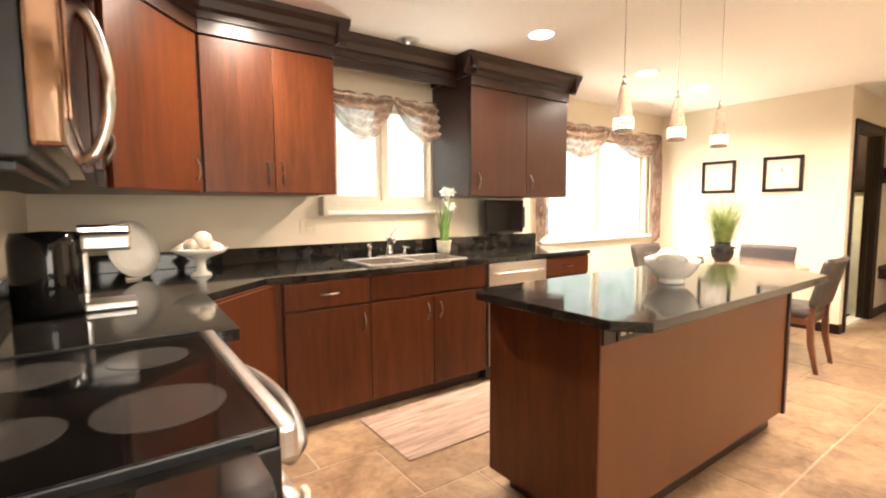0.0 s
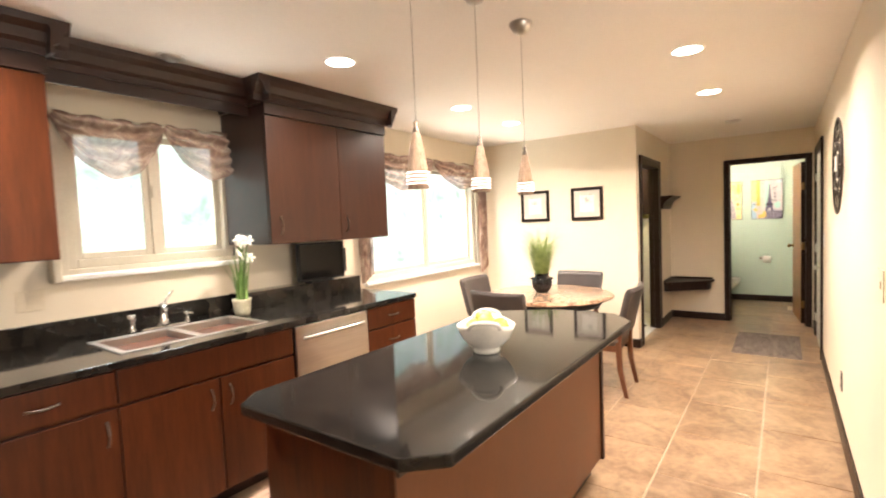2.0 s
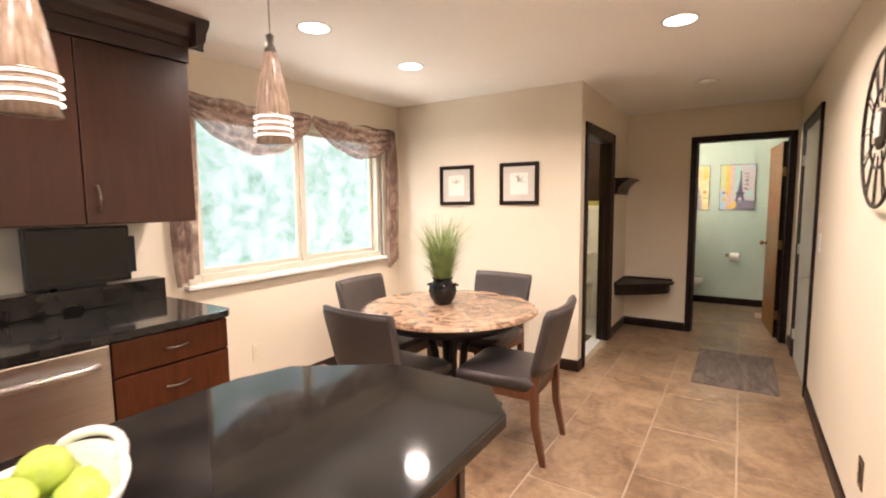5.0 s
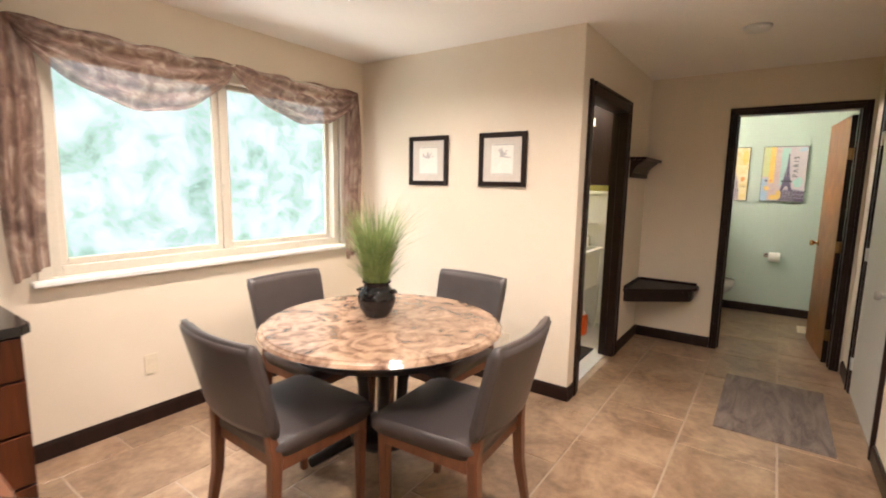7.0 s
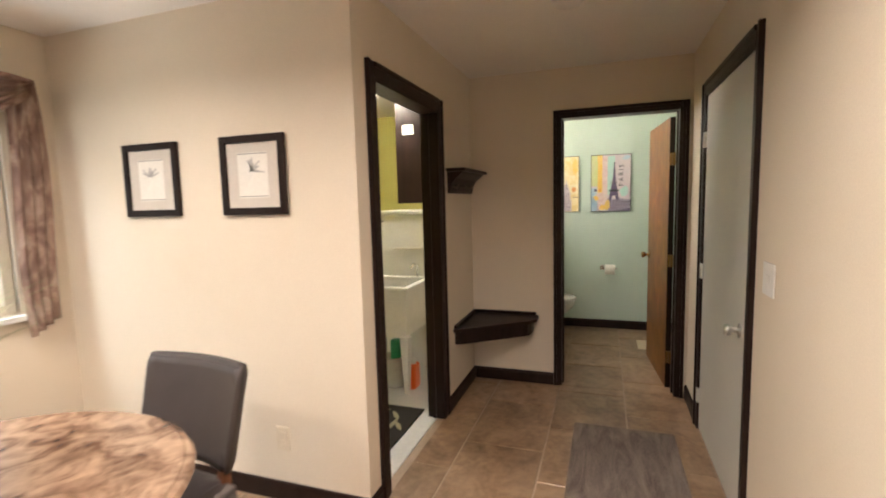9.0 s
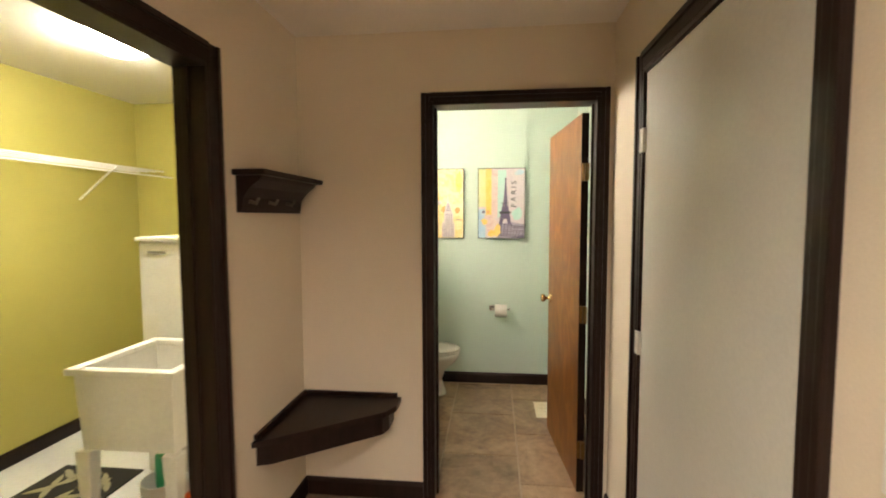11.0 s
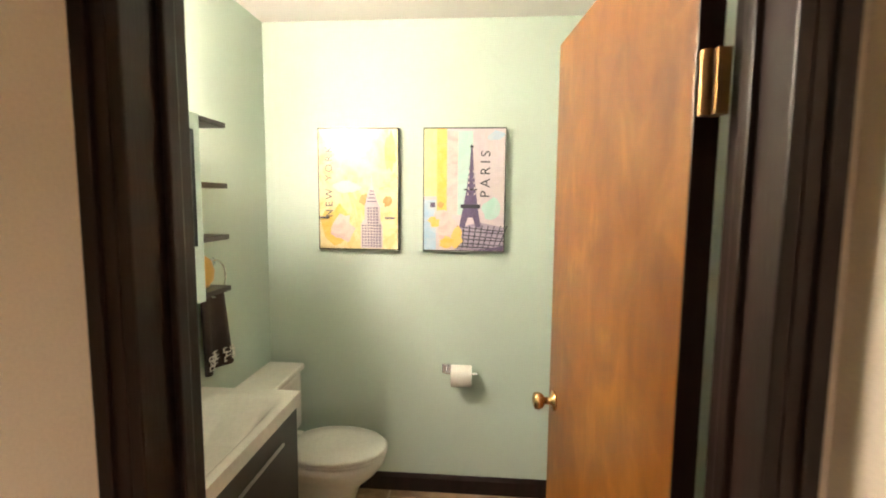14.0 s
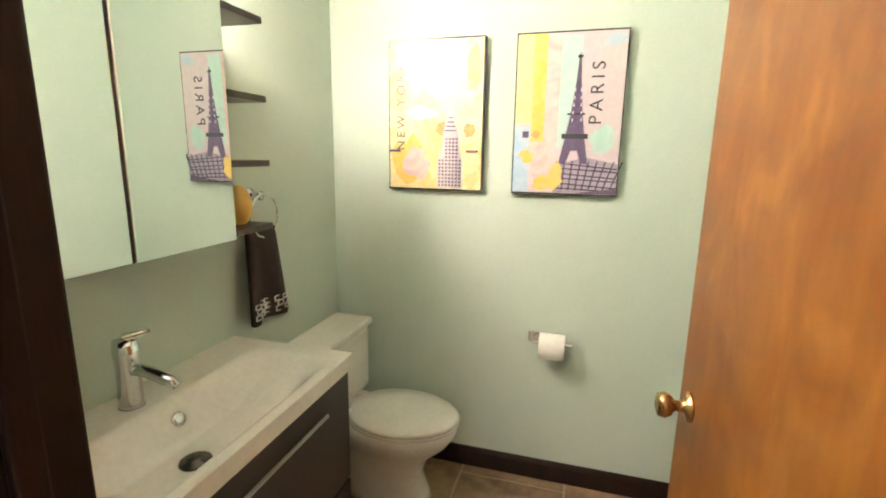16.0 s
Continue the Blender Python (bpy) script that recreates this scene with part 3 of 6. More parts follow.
# diagonal corner base
cb = thing("corner_base_cabinet", "red-brown cherry diagonal corner base cabinet", "cabinet", (0.4, 3.0, 0))
part("body", prism([(LX + 0.01, 1.72), (0.53, 1.72), (0.53, 2.34), (0.95, CF + 0.02), (0.985, CF + 0.02), (0.985, WK - 0.02), (LX + 0.01, WK - 0.02)], 0.09, TOP - 0.035), CHERRY, cb)
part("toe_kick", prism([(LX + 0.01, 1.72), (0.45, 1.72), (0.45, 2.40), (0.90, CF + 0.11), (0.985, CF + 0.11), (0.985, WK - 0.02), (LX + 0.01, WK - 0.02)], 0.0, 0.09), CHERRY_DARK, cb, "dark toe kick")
dm = Matrix.Translation((0.745, 2.555, 0)) @ Matrix.Rotation(math.atan2(0.44, 0.42), 4, 'Z')
part("door", merge(bmesh.new(), box(-0.27, 0.27, -0.024, -0.002, 0.10, 0.865, 0.004), dm), CHERRY, cb)

# worktops and backsplash
wt = thing("worktop", "polished black speckled granite worktop", "worktop", (1.6, 3.0, TOP - 0.035))
HX0, HX1, HY0, HY1 = 1.59, 2.32, 2.85, 3.22   # cut-out of the sink
bm = prism([(LX, 1.70), (0.55, 1.70), (0.57, 2.40), (0.90, 2.715), (HX0, 2.715), (HX0, WK), (LX, WK)], TOP - 0.035, TOP)
box(HX0, HX1, 2.715, HY0, TOP - 0.035, TOP, bm=bm)
box(HX0, HX1, HY1, WK, TOP - 0.035, TOP, bm=bm)
prism([(HX1, 2.715), (3.58, 2.715), (3.61, 2.745), (3.61, WK), (HX1, WK)], TOP - 0.035, TOP, bm=bm)
part("slab", bm, GRANITE, wt)
part("edge_strip", box(0.90, 3.58, 2.709, 2.716, TOP - 0.034, TOP - 0.001, 0.003), GRANITE, wt)
part("backsplash", box(LX + 0.02, 3.61, WK - 0.025, WK, TOP, TOP + 0.105, 0.003), GRANITE, wt)
part("backsplash", box(LX, LX + 0.02, 1.70, WK, TOP, TOP + 0.105, 0.003), GRANITE, wt)
part("raised_backsplash", box(2.48, 3.61, WK - 0.16, WK - 0.026, TOP, TOP + 0.115, 0.005), GRANITE, wt)
nc = thing("near_worktop", "short black granite worktop with a rounded corner", "worktop", (0.1, 0.8, 0))
arc = [(0.40 - 0.20 + 0.20 * math.cos(a), 0.84 - 0.20 * math.sin(a) - 0.0) for a in [i * math.pi / 16 for i in range(9)]]
part("slab", prism([(LX, 0.94), (0.40, 0.94)] + arc + [(LX, 0.64)], TOP - 0.035, TOP), GRANITE, nc)
part("body", box(LX, 0.22, 0.67, 0.93, 0, TOP - 0.035), CHERRY, nc)

# sink
sk = thing("sink", "double-bowl stainless steel sink set in the worktop", "sink", (1.89, 3.03, TOP))
bm = bmesh.new()
for a, b in ((HX0, 1.945), (1.965, HX1)):
    box(a, a + 0.012, HY0, HY1, TOP - 0.19, TOP + 0.004, bm=bm)
    box(b - 0.012, b, HY0, HY1, TOP - 0.19, TOP + 0.004, bm=bm)
    box(a + 0.012, b - 0.012, HY0, HY0 + 0.012, TOP - 0.19, TOP + 0.004, bm=bm)
    box(a + 0.012, b - 0.012, HY1 - 0.012, HY1, TOP - 0.19, TOP + 0.004, bm=bm)
    box(a + 0.012, b - 0.012, HY0 + 0.012, HY1 - 0.012, TOP - 0.19, TOP - 0.18, bm=bm)
box(1.945, 1.965, HY0, HY1, TOP - 0.03, TOP + 0.003, bm=bm)
part("basin", bm, STEEL, sk)
bm = box(HX0 - 0.02, HX1 + 0.02, HY0 - 0.018, HY0, TOP, TOP + 0.006, 0.002)
box(HX0 - 0.02, HX1 + 0.02, HY1, HY1 + 0.04, TOP, TOP + 0.006, 0.002, bm=bm)
box(HX0 - 0.02, HX0, HY0, HY1, TOP, TOP + 0.006, 0.002, bm=bm)
box(HX1, HX1 + 0.02, HY0, HY1, TOP, TOP + 0.006, 0.002, bm=bm)
part("rim", bm, STEEL, sk)
for x in (1.77, 2.14):
    part("drain", lathe([(0.0, 0), (0.04, 0), (0.042, 0.004), (0.03, 0.004), (0.0, 0.002)], (x, 3.03, TOP - 0.18)), CHROME, sk)
fc = thing("kitchen_faucet", "chrome single-lever kitchen faucet with side spray", "faucet", (1.96, 3.30, TOP))
part("escutcheon", box(1.84, 2.08, 3.275, 3.325, TOP, TOP + 0.014, 0.006), CHROME, fc)
part("body", lathe([(0.030, 0), (0.028, 0.03), (0.022, 0.05), (0.022, 0.10), (0.026, 0.12), (0.02, 0.135), (0, 0.137)], (1.96, 3.30, TOP + 0.014)), CHROME, fc, smooth=True)
part("spout", tube([(1.96, 3.29, TOP + 0.09), (1.94, 3.24, TOP + 0.14), (1.91, 3.17, TOP + 0.155), (1.89, 3.11, TOP + 0.14), (1.885, 3.09, TOP + 0.12)], 0.012), CHROME, fc, smooth=True)
part("lever", tube([(1.965, 3.30, TOP + 0.14), (1.985, 3.30, TOP + 0.17), (2.02, 3.29, TOP + 0.215)], 0.008, r_end=0.006), CHROME, fc, smooth=True)
sp = thing("side_spray", "chrome side spray on the worktop", "faucet", (1.80, 3.31, TOP))
part("head", lathe([(0.020, 0), (0.018, 0.012), (0.012, 0.03), (0.012, 0.06), (0.018, 0.075), (0.017, 0.10), (0, 0.103)], (1.80, 3.31, TOP)), CHROME, sp, smooth=True)
sp2 = thing("soap_dispenser", "small chrome soap dispenser on the worktop", "dispenser", (2.10, 3.31, TOP))
part("pump", lathe([(0.020, 0), (0.018, 0.012), (0.010, 0.03), (0.010, 0.05), (0.016, 0.055), (0.014, 0.07), (0, 0.072)], (2.10, 3.31, TOP)), CHROME, sp2, smooth=True)
part("nozzle", tube([(2.10, 3.31, TOP + 0.062), (2.11, 3.26, TOP + 0.062)], 0.006), CHROME, sp2)

# dishwasher
dw = thing("dishwasher", "stainless steel dishwasher under the worktop", "dishwasher", (2.74, 3.0, 0))
part("body", box(2.44, 3.045, CF + 0.02, WK - 0.05, 0.02, TOP - 0.036), BLACK, dw)
part("door", box(2.442, 3.043, CF - 0.012, CF + 0.019, 0.115, 0.868, 0.008), STEEL, dw)
part("toe_panel", box(2.442, 3.043, CF + 0.09, CF + 0.11, 0.004, 0.11), BLACK, dw)
pts = [(2.49 + 0.505 * i / 14, CF - 0.022 - 0.035 * math.sin(math.pi * i / 14) ** 0.5, 0.79 + 0.008 * math.sin(math.pi * i / 14)) for i in range(15)]
part("handle", tube(pts, 0.012), STEEL, dw, "bowed steel handle", True)

SHIFT[1] = 0.0
CROWN = [(0, 0), (0.012, 0), (0.014, 0.035), (0.035, 0.05), (0.050, 0.09), (0.075, 0.115), (0.080, 0.145), (0.0, 0.145)]


def upper_unit(x0, x1, splits, label, z0=1.36):
    th = thing("wall_cabinet", label, "cabinet", ((x0 + x1) / 2, 3.3, z0), group="wall cabinets along the window wall")
    # right of the sink window, shade is coloured into body and doors
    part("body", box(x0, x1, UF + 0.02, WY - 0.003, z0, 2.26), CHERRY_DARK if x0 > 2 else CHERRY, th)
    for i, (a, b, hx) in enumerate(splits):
        d = part("door", box(a + 0.003, b - 0.003, UF, UF + 0.021, z0 + 0.004, 2.185, 0.004), CHERRY_SHADED if x0 > 2 else CHERRY, th)
        handle(d, (hx, UF, z0 + 0.12), (0, 0, 1), 0.12)
    part("frieze", box(x0 - 0.002, x1 + 0.002, UF - 0.012, UF + 0.019, 2.19, 2.27, 0.003), CHERRY_DARK, th)
    return th


ul = upper_unit(0.68, 1.43, [(0.68, 1.055, 1.015), (1.055, 1.43, 1.095)], "glossy cherry two-door wall cabinet with crown moulding")
ur = upper_unit(2.515, 3.62, [(2.515, 3.11, 2.59), (3.11, 3.62, 3.16)], "cherry two-door wall cabinet with crown moulding, shade in its colour")
for th, x0, x1 in ((ul, 0.62, 1.43), (ur, 2.515, 3.62)):
    part("crown_moulding", profile_run(CROWN, (x0 - (0.08 if th is ur else 0), UF - 0.012, CEIL - 0.146), (x1 + 0.08, UF - 0.012, CEIL - 0.146)), CHERRY_DARK, th)
    part("crown_moulding", profile_run(CROWN, (x1 + 0.002, UF - 0.09, CEIL - 0.1465), (x1 + 0.002, WY - 0.003, CEIL - 0.1465)), CHERRY_DARK, th)
part("crown_moulding", profile_run(CROWN, (2.513, WY - 0.003, CEIL - 0.1465), (2.513, UF - 0.09, CEIL - 0.1465)), CHERRY_DARK, ur)
vb = thing("valance_board", "dark cherry board with crown moulding over the sink window", "trim", (2.0, 3.25, 2.18))
part("board", box(1.435, 2.51, 3.25, 3.27, 2.20, CEIL - 0.1, 0.003), CHERRY_DARK, vb)
part("crown_moulding", profile_run(CROWN, (1.435, 3.25, CEIL - 0.146), (2.51, 3.25, CEIL - 0.146)), CHERRY_DARK, vb)
part("tail_bracket", box(1.50, 1.54, WY - 0.10, WY - 0.002, 1.22, 1.36, 0.01), VINYL, vb)

# corner wall cabinet and range-side wall cabinets
cc = thing("corner_wall_cabinet", "glossy cherry diagonal corner wall cabinet", "cabinet", (0.2, 3.2, 1.36))
part("body", prism([(LX + 0.003, 2.64), (0.25, 2.64), (0.655, 3.11), (0.675, 3.11), (0.675, WY - 0.003), (LX + 0.003, WY - 0.003)], 1.36, 2.26), CHERRY, cc)
dm = Matrix.Translation((0.4525, 2.875, 0)) @ Matrix.Rotation(math.atan2(0.47, 0.405), 4, 'Z')
d = part("door", merge(bmesh.new(), box(-0.30, 0.30, -0.024, -0.002, 1.364, 2.185, 0.004), dm), CHERRY, cc)
handle(d, dm @ Vector((0.25, -0.024, 1.48)), (0, 0, 1), 0.12, (0.7, -0.7, 0))
part("frieze", merge(bmesh.new(), box(-0.335, 0.335, -0.034, -0.003, 2.19, 2.27, 0.003), dm), CHERRY_DARK, cc)
p0, p1 = dm @ Vector((-0.36, -0.034, CEIL - 0.147)), dm @ Vector((0.36, -0.034, CEIL - 0.147))
part("crown_moulding", profile_run(CROWN, p0, p1), CHERRY_DARK, cc)
rc = thing("wall_cabinet", "glossy cherry wall cabinet beside the microwave", "cabinet", (0.1, 2.15, 1.36))
part("body", box(LX + 0.003, 0.22, 1.70, 2.635, 1.36, 2.26), CHERRY, rc)
for a, b, h in ((1.70, 2.165, 2.10), (2.17, 2.635, 2.24)):
    d = part("door", box(0.221, 0.243, a + 0.003, b - 0.003, 1.364, 2.185, 0.004), CHERRY, rc)
    handle(d, (0.243, h, 1.48), (0, 0, 1), 0.12, (1, 0, 0))
part("crown_moulding", profile_run(CROWN, (0.25, 0.93, CEIL - 0.147), (0.25, 2.66, CEIL - 0.147)), CHERRY_DARK, rc)
part("frieze", box(0.221, 0.25, 0.93, 2.64, 2.19, 2.265), CHERRY_DARK, rc)
mc = thing("microwave_cabinet", "cherry cabinet above the microwave", "cabinet", (0.1, 1.3, 1.75))
part("body", box(LX + 0.003, 0.22, 0.93, 1.695, 1.75, 2.26), CHERRY, mc)
part("door", box(0.221, 0.243, 0.935, 1.69, 1.755, 2.185, 0.004), CHERRY, mc)

# microwave
SHIFT[:] = [-0.045, 0.075, 0.03]
mw = thing("microwave", "stainless over-the-range microwave with a bowed handle", "microwave", (0.1, 1.3, 1.3000))
part("body", box(LX + 0.004, 0.215, 0.935, 1.69, 1.3000, 1.7450, 0.004), BLACK, mw)
part("door", box(0.216, 0.25, 0.935, 1.69, 1.3150, 1.7430, 0.006), BRONZE_GLASS, mw)
part("door_glass", box(0.2505, 0.254, 1.02, 1.55, 1.3600, 1.7000, 0.002), BRONZE_GLASS, mw)
part("handle", tube([(0.252 + 0.055 * math.sin(math.pi * i / 16) ** 0.6, 1.60, 1.3500 + 0.36 * i / 16) for i in range(17)], 0.013), STEEL, mw, "bowed steel handle", True)
part("vent_grille", box(0.0, 0.20, 0.96, 1.66, 1.2850, 1.3000, 0.003), BLACK, mw)
part("task_light", box(0.10, 0.14, 1.2, 1.26, 1.2820, 1.2855), LED, mw, "blue indicator")

# range
SHIFT[:] = [0.02, 0.075, 0.0]
rg = thing("range", "black glass-top electric range with steel oven handle", "stove", (0.2, 1.32, 0))
part("body", box(LX + 0.005, 0.425, 0.945, 1.695, 0.06, 0.895, 0.005), BLACK, rg)
part("oven_door", box(0.427, 0.455, 0.95, 1.69, 0.22, 0.80, 0.008), STEEL, rg, "stainless oven door")
part("oven_window", box(0.456, 0.459, 1.05, 1.59, 0.32, 0.66, 0.002), BLACK_GLASS, rg)
part("drawer", box(0.427, 0.453, 0.95, 1.69, 0.07, 0.21, 0.006), STEEL, rg)
part("cooktop", box(LX + 0.005, 0.42, 0.955, 1.685, 0.896, 0.922, 0.005), BLACK_GLASS, rg)
bm = box(0.421, 0.455, 0.946, 1.694, 0.86, 0.924, 0.01)
part("front_rail", bm, STEEL, rg)
part("side_rail", box(LX + 0.01, 0.42, 0.944, 0.954, 0.897, 0.927, 0.004), BLACK, rg)
part("side_rail", box(LX + 0.01, 0.42, 1.686, 1.696, 0.897, 0.927, 0.004), BLACK, rg)
for x, y, r in ((0.28, 1.16, 0.105), (0.28, 1.50, 0.085), (0.07, 1.16, 0.08), (0.07, 1.50, 0.095)):
    part("burner", lathe([(0.0, 0), (r, 0), (r, 0.0012), (0, 0.0012)], (x, y, 0.9221), 48), RING, rg, "printed grey burner ring")
part("handle", tube([(0.458 + 0.07 * math.sin(math.pi * i / 16) ** 0.5, 1.02 + 0.62 * i / 16, 0.83) for i in range(17)], 0.015), STEEL, rg, "bowed steel oven handle", True)
tw = single("dish_towel", box(0.46, 0.472, 0.95, 0.975, 0.45, 0.80, 0.004), PAPER, "folded pale cloth strip on the oven handle", "towel", (0.466, 0.96, 0.45))

# countertop things
SHIFT[:] = [0.0, 0.25, 0.0]
cm = thing("coffee_maker", "black pod coffee maker with chrome drip tray", "coffee maker", (0.12, 2.18, TOP))
part("body", lathe([(0.105, 0), (0.11, 0.02), (0.11, 0.25), (0.10, 0.285), (0.0, 0.29)], (0.07, 2.16, TOP), 32, squash=(1, 1.15)), BLACK_GLASS, cm, smooth=True)
part("head", box(0.16, 0.31, 2.09, 2.23, TOP + 0.215, TOP + 0.275, 0.012), STEEL, cm)
part("lid", box(0.15, 0.31, 2.085, 2.235, TOP + 0.276, TOP + 0.31, 0.010), CHROME, cm)
part("column", box(0.15, 0.18, 2.10, 2.22, TOP + 0.03, TOP + 0.216, 0.006), CHROME, cm)
part("drip_tray", box(0.16, 0.32, 2.085, 2.235, TOP, TOP + 0.03, 0.008), STEEL, cm)
part("indicator", box(0.175, 0.183, 2.10, 2.12, TOP + 0.245, TOP + 0.262), LED, cm, "blue indicator")
SHIFT[0], SHIFT[1] = 0.07, 0.28
pl = thing("platter", "round white platter leaning on the backsplash", "plate", (0.28, 2.95, TOP))
pm = Matrix.Translation((0.27, 2.93, TOP + 0.155)) @ Matrix.Rotation(radians(40), 4, 'Z') @ Matrix.Rotation(radians(76), 4, 'X')
part("plate", lathe([(0.0, 0), (0.10, 0.0), (0.15, 0.016), (0.152, 0.02), (0.10, 0.006), (0, 0.006)], (0, 0, 0), 48, m=pm), CERAMIC, pl, smooth=True)
part("stand", box(0.235, 0.305, 2.90, 2.98, TOP, TOP + 0.012, 0.003), NICKEL, pl)
cs = thing("cake_stand", "white ceramic pedestal bowl holding sea shells", "bowl", (0.58, 2.86, TOP))
rim = [(0.055, 0), (0.05, 0.012), (0.025, 0.03), (0.022, 0.08), (0.05, 0.10), (0.12, 0.125), (0.145, 0.15), (0.14, 0.153), (0.11, 0.135), (0.0, 0.118)]
part("pedestal", lathe(rim, (0.58, 2.86, TOP), 40), CERAMIC, cs, smooth=True)
for k, (dx, dy, dz, r) in enumerate(((-0.04, 0, 0.16, 0.045), (0.05, 0.01, 0.155, 0.04), (0.01, -0.02, 0.195, 0.048), (-0.08, 0.02, 0.15, 0.032), (0.09, -0.01, 0.15, 0.03))):
    bm = lathe([(0.0, -r), (r * 0.55, -r * 0.6), (r * 0.9, -r * 0.2), (r, 0.2 * r), (r * 0.62, r * 0.62), (r * 0.66, r * 0.75), (r * 0.3, r * 1.05), (0, r * 1.4)], (0, 0, 0), 18, m=Matrix.Translation((0.58 + dx, 2.86 + dy, TOP + dz)) @ Euler((1.2, 0.5 * k, 1.3 * k)).to_matrix().to_4x4())
    single("sea_shell", bm, PLASTER, "striped cream sea shell in the pedestal bowl", "shell", (0.58 + dx, 2.86 + dy, TOP + dz - r), group="shells in the pedestal bowl", smooth=True)
SHIFT[0], SHIFT[1] = 0.05, 0.06
fp = thing("narcissus_plant", "white narcissus in a small mossy clay pot", "plant", (2.36, 3.24, TOP))
part("pot", lathe([(0.042, 0), (0.052, 0.03), (0.056, 0.09), (0.062, 0.105), (0.054, 0.105), (0.05, 0.08), (0, 0.08)], (2.36, 3.24, TOP)), surface("mossy_clay", (0.30, 0.30, 0.20), (0.52, 0.47, 0.36), 18, rough=0.7), fp, smooth=True)


def blade(bm, base, lean, height, width, bend, turn):
    """One thin arching leaf."""
    n = 6
    c, s = math.cos(turn), math.sin(turn)
    rows = []
    for i in range(n + 1):
        t = i / n
        r = lean * t + bend * t * t * t
        z = height * (t - 0.28 * (bend / max(height, 0.01)) * t ** 3)
        w = width * (1 - t ** 2) * 0.5 + 0.0004
        p = Vector(base) + Vector((c * r, s * r, z))
        rows.append((bm.verts.new(p + Vector((-s * w, c * w, 0))), bm.verts.new(p + Vector((0.3 * w * c, 0.3 * w * s, 0.2 * w))), bm.verts.new(p - Vector((-s * w, c * w, 0)))))
    for a, b in zip(rows, rows[1:]):
        bm.faces.new((a[0], a[1], b[1], b[0]))
        bm.faces.new((a[1], a[2], b[2], b[1]))


rng = random.Random(4)
bm = bmesh.new()
for i in range(26):
    blade(bm, (2.36 + rng.uniform(-.03, .03), 3.24 + rng.uniform(-.03, .03), TOP + 0.08), rng.uniform(0, .05), rng.uniform(.2, .36), 0.013, rng.uniform(0, .05), rng.uniform(0, 6.28))
part("leaves", bm, LEAF2, fp)
for i in range(9):
    a, r, z = rng.uniform(0, 6.28), rng.uniform(0.01, 0.075), TOP + rng.uniform(0.36, 0.50)
    hx, hy = 2.36 + r * math.cos(a), 3.22 + r * math.sin(a)
    part("stem", tube([(2.36, 3.24, TOP + 0.08), (2.36 + r * 0.5 * math.cos(a), 3.23 + r * 0.5 * math.sin(a), TOP + 0.28), (hx, hy, z)], 0.003, 6), LEAF2, fp)
    bm = bmesh.new()
    tilt = Matrix.Translation((hx, hy, z)) @ Euler((radians(60), 0, rng.uniform(-1, 1))).to_matrix().to_4x4()
    for k in range(6):
        t = bmesh.new()
        bmesh.ops.create_icosphere(t, subdivisions=1, radius=1)
        merge(bm, t, tilt @ Matrix.Rotation(k * math.pi / 3, 4, 'Z') @ Matrix.Translation((0.024, 0, 0)) @ Matrix.Diagonal((0.022, 0.014, 0.004, 1)))
    lathe([(0.004, 0), (0.008, 0.012), (0.007, 0.012), (0.0, 0.004)], (0, 0, 0), 10, bm=bm, m=tilt)
    part("flower", bm, PETAL, fp, "white narcissus flower", True)
SHIFT[0], SHIFT[1] = 0.03, 0.04
tv = thing("small_television", "small black flat television on the raised backsplash", "television", (3.16, 3.42, TOP + 0.115))
part("screen_case", box(2.94, 3.40, 3.395, 3.43, TOP + 0.13, TOP + 0.43, 0.006), BLACK, tv)
part("screen", box(2.955, 3.385, 3.392, 3.3945, TOP + 0.15, TOP + 0.415), BLACK_GLASS, tv)
part("stand", box(3.06, 3.28, 3.402, 3.49, TOP + 0.115, TOP + 0.13, 0.003), BLACK, tv)
part("speaker", box(3.40, 3.43, 3.40, 3.43, TOP + 0.17, TOP + 0.37, 0.006), BLACK, tv)


SHIFT[0] = SHIFT[1] = 0.0


def cover_plate(at, face, label, w=0.075, h=0.12, slots=2, material=PLATE, name="outlet"):
    """Wall plate with raised inserts; face: the direction that it looks."""
    th = thing(name, label, "outlet", at)
    m = Matrix.Translation(at) @ Matrix.Rotation(math.atan2(face[0], -face[1]), 4, 'Z')
    part("plate", merge(bmesh.new(), box(-w / 2, w / 2, -0.006, 0.0, -h / 2, h / 2, 0.002), m), material, th)
    for k in range(slots):
        z = (k - (slots - 1) / 2) * 0.042
        part("insert", merge(bmesh.new(), box(-0.016, 0.016, -0.009, -0.0055, z - 0.015, z + 0.015, 0.002), m), material, th)
    return th


cover_plate((4.31, WY, 0.35), (0, -1), "ivory outlet on the wall under the window")
cover_plate((RX, 2.18, 0.32), (-1, 0), "ivory outlet on the wall beside the table")
cover_plate((4.60, SY, 0.335), (0, 1), "brown outlet plate low on the wall", material=NICKEL)
cover_plate((3.13, SY, 1.15), (0, 1), "ivory double light switch plate", 0.12, 0.12, 1, name="light_switch")
cover_plate((6.20, SY, 1.15), (0, 1), "white double light switch beside the closet door", 0.12, 0.12, 1, WHITE, "light_switch")
cover_plate((1.42, WY, 1.14), (0, -1), "ivory outlet above the backsplash", 0.12, 0.11, 2)

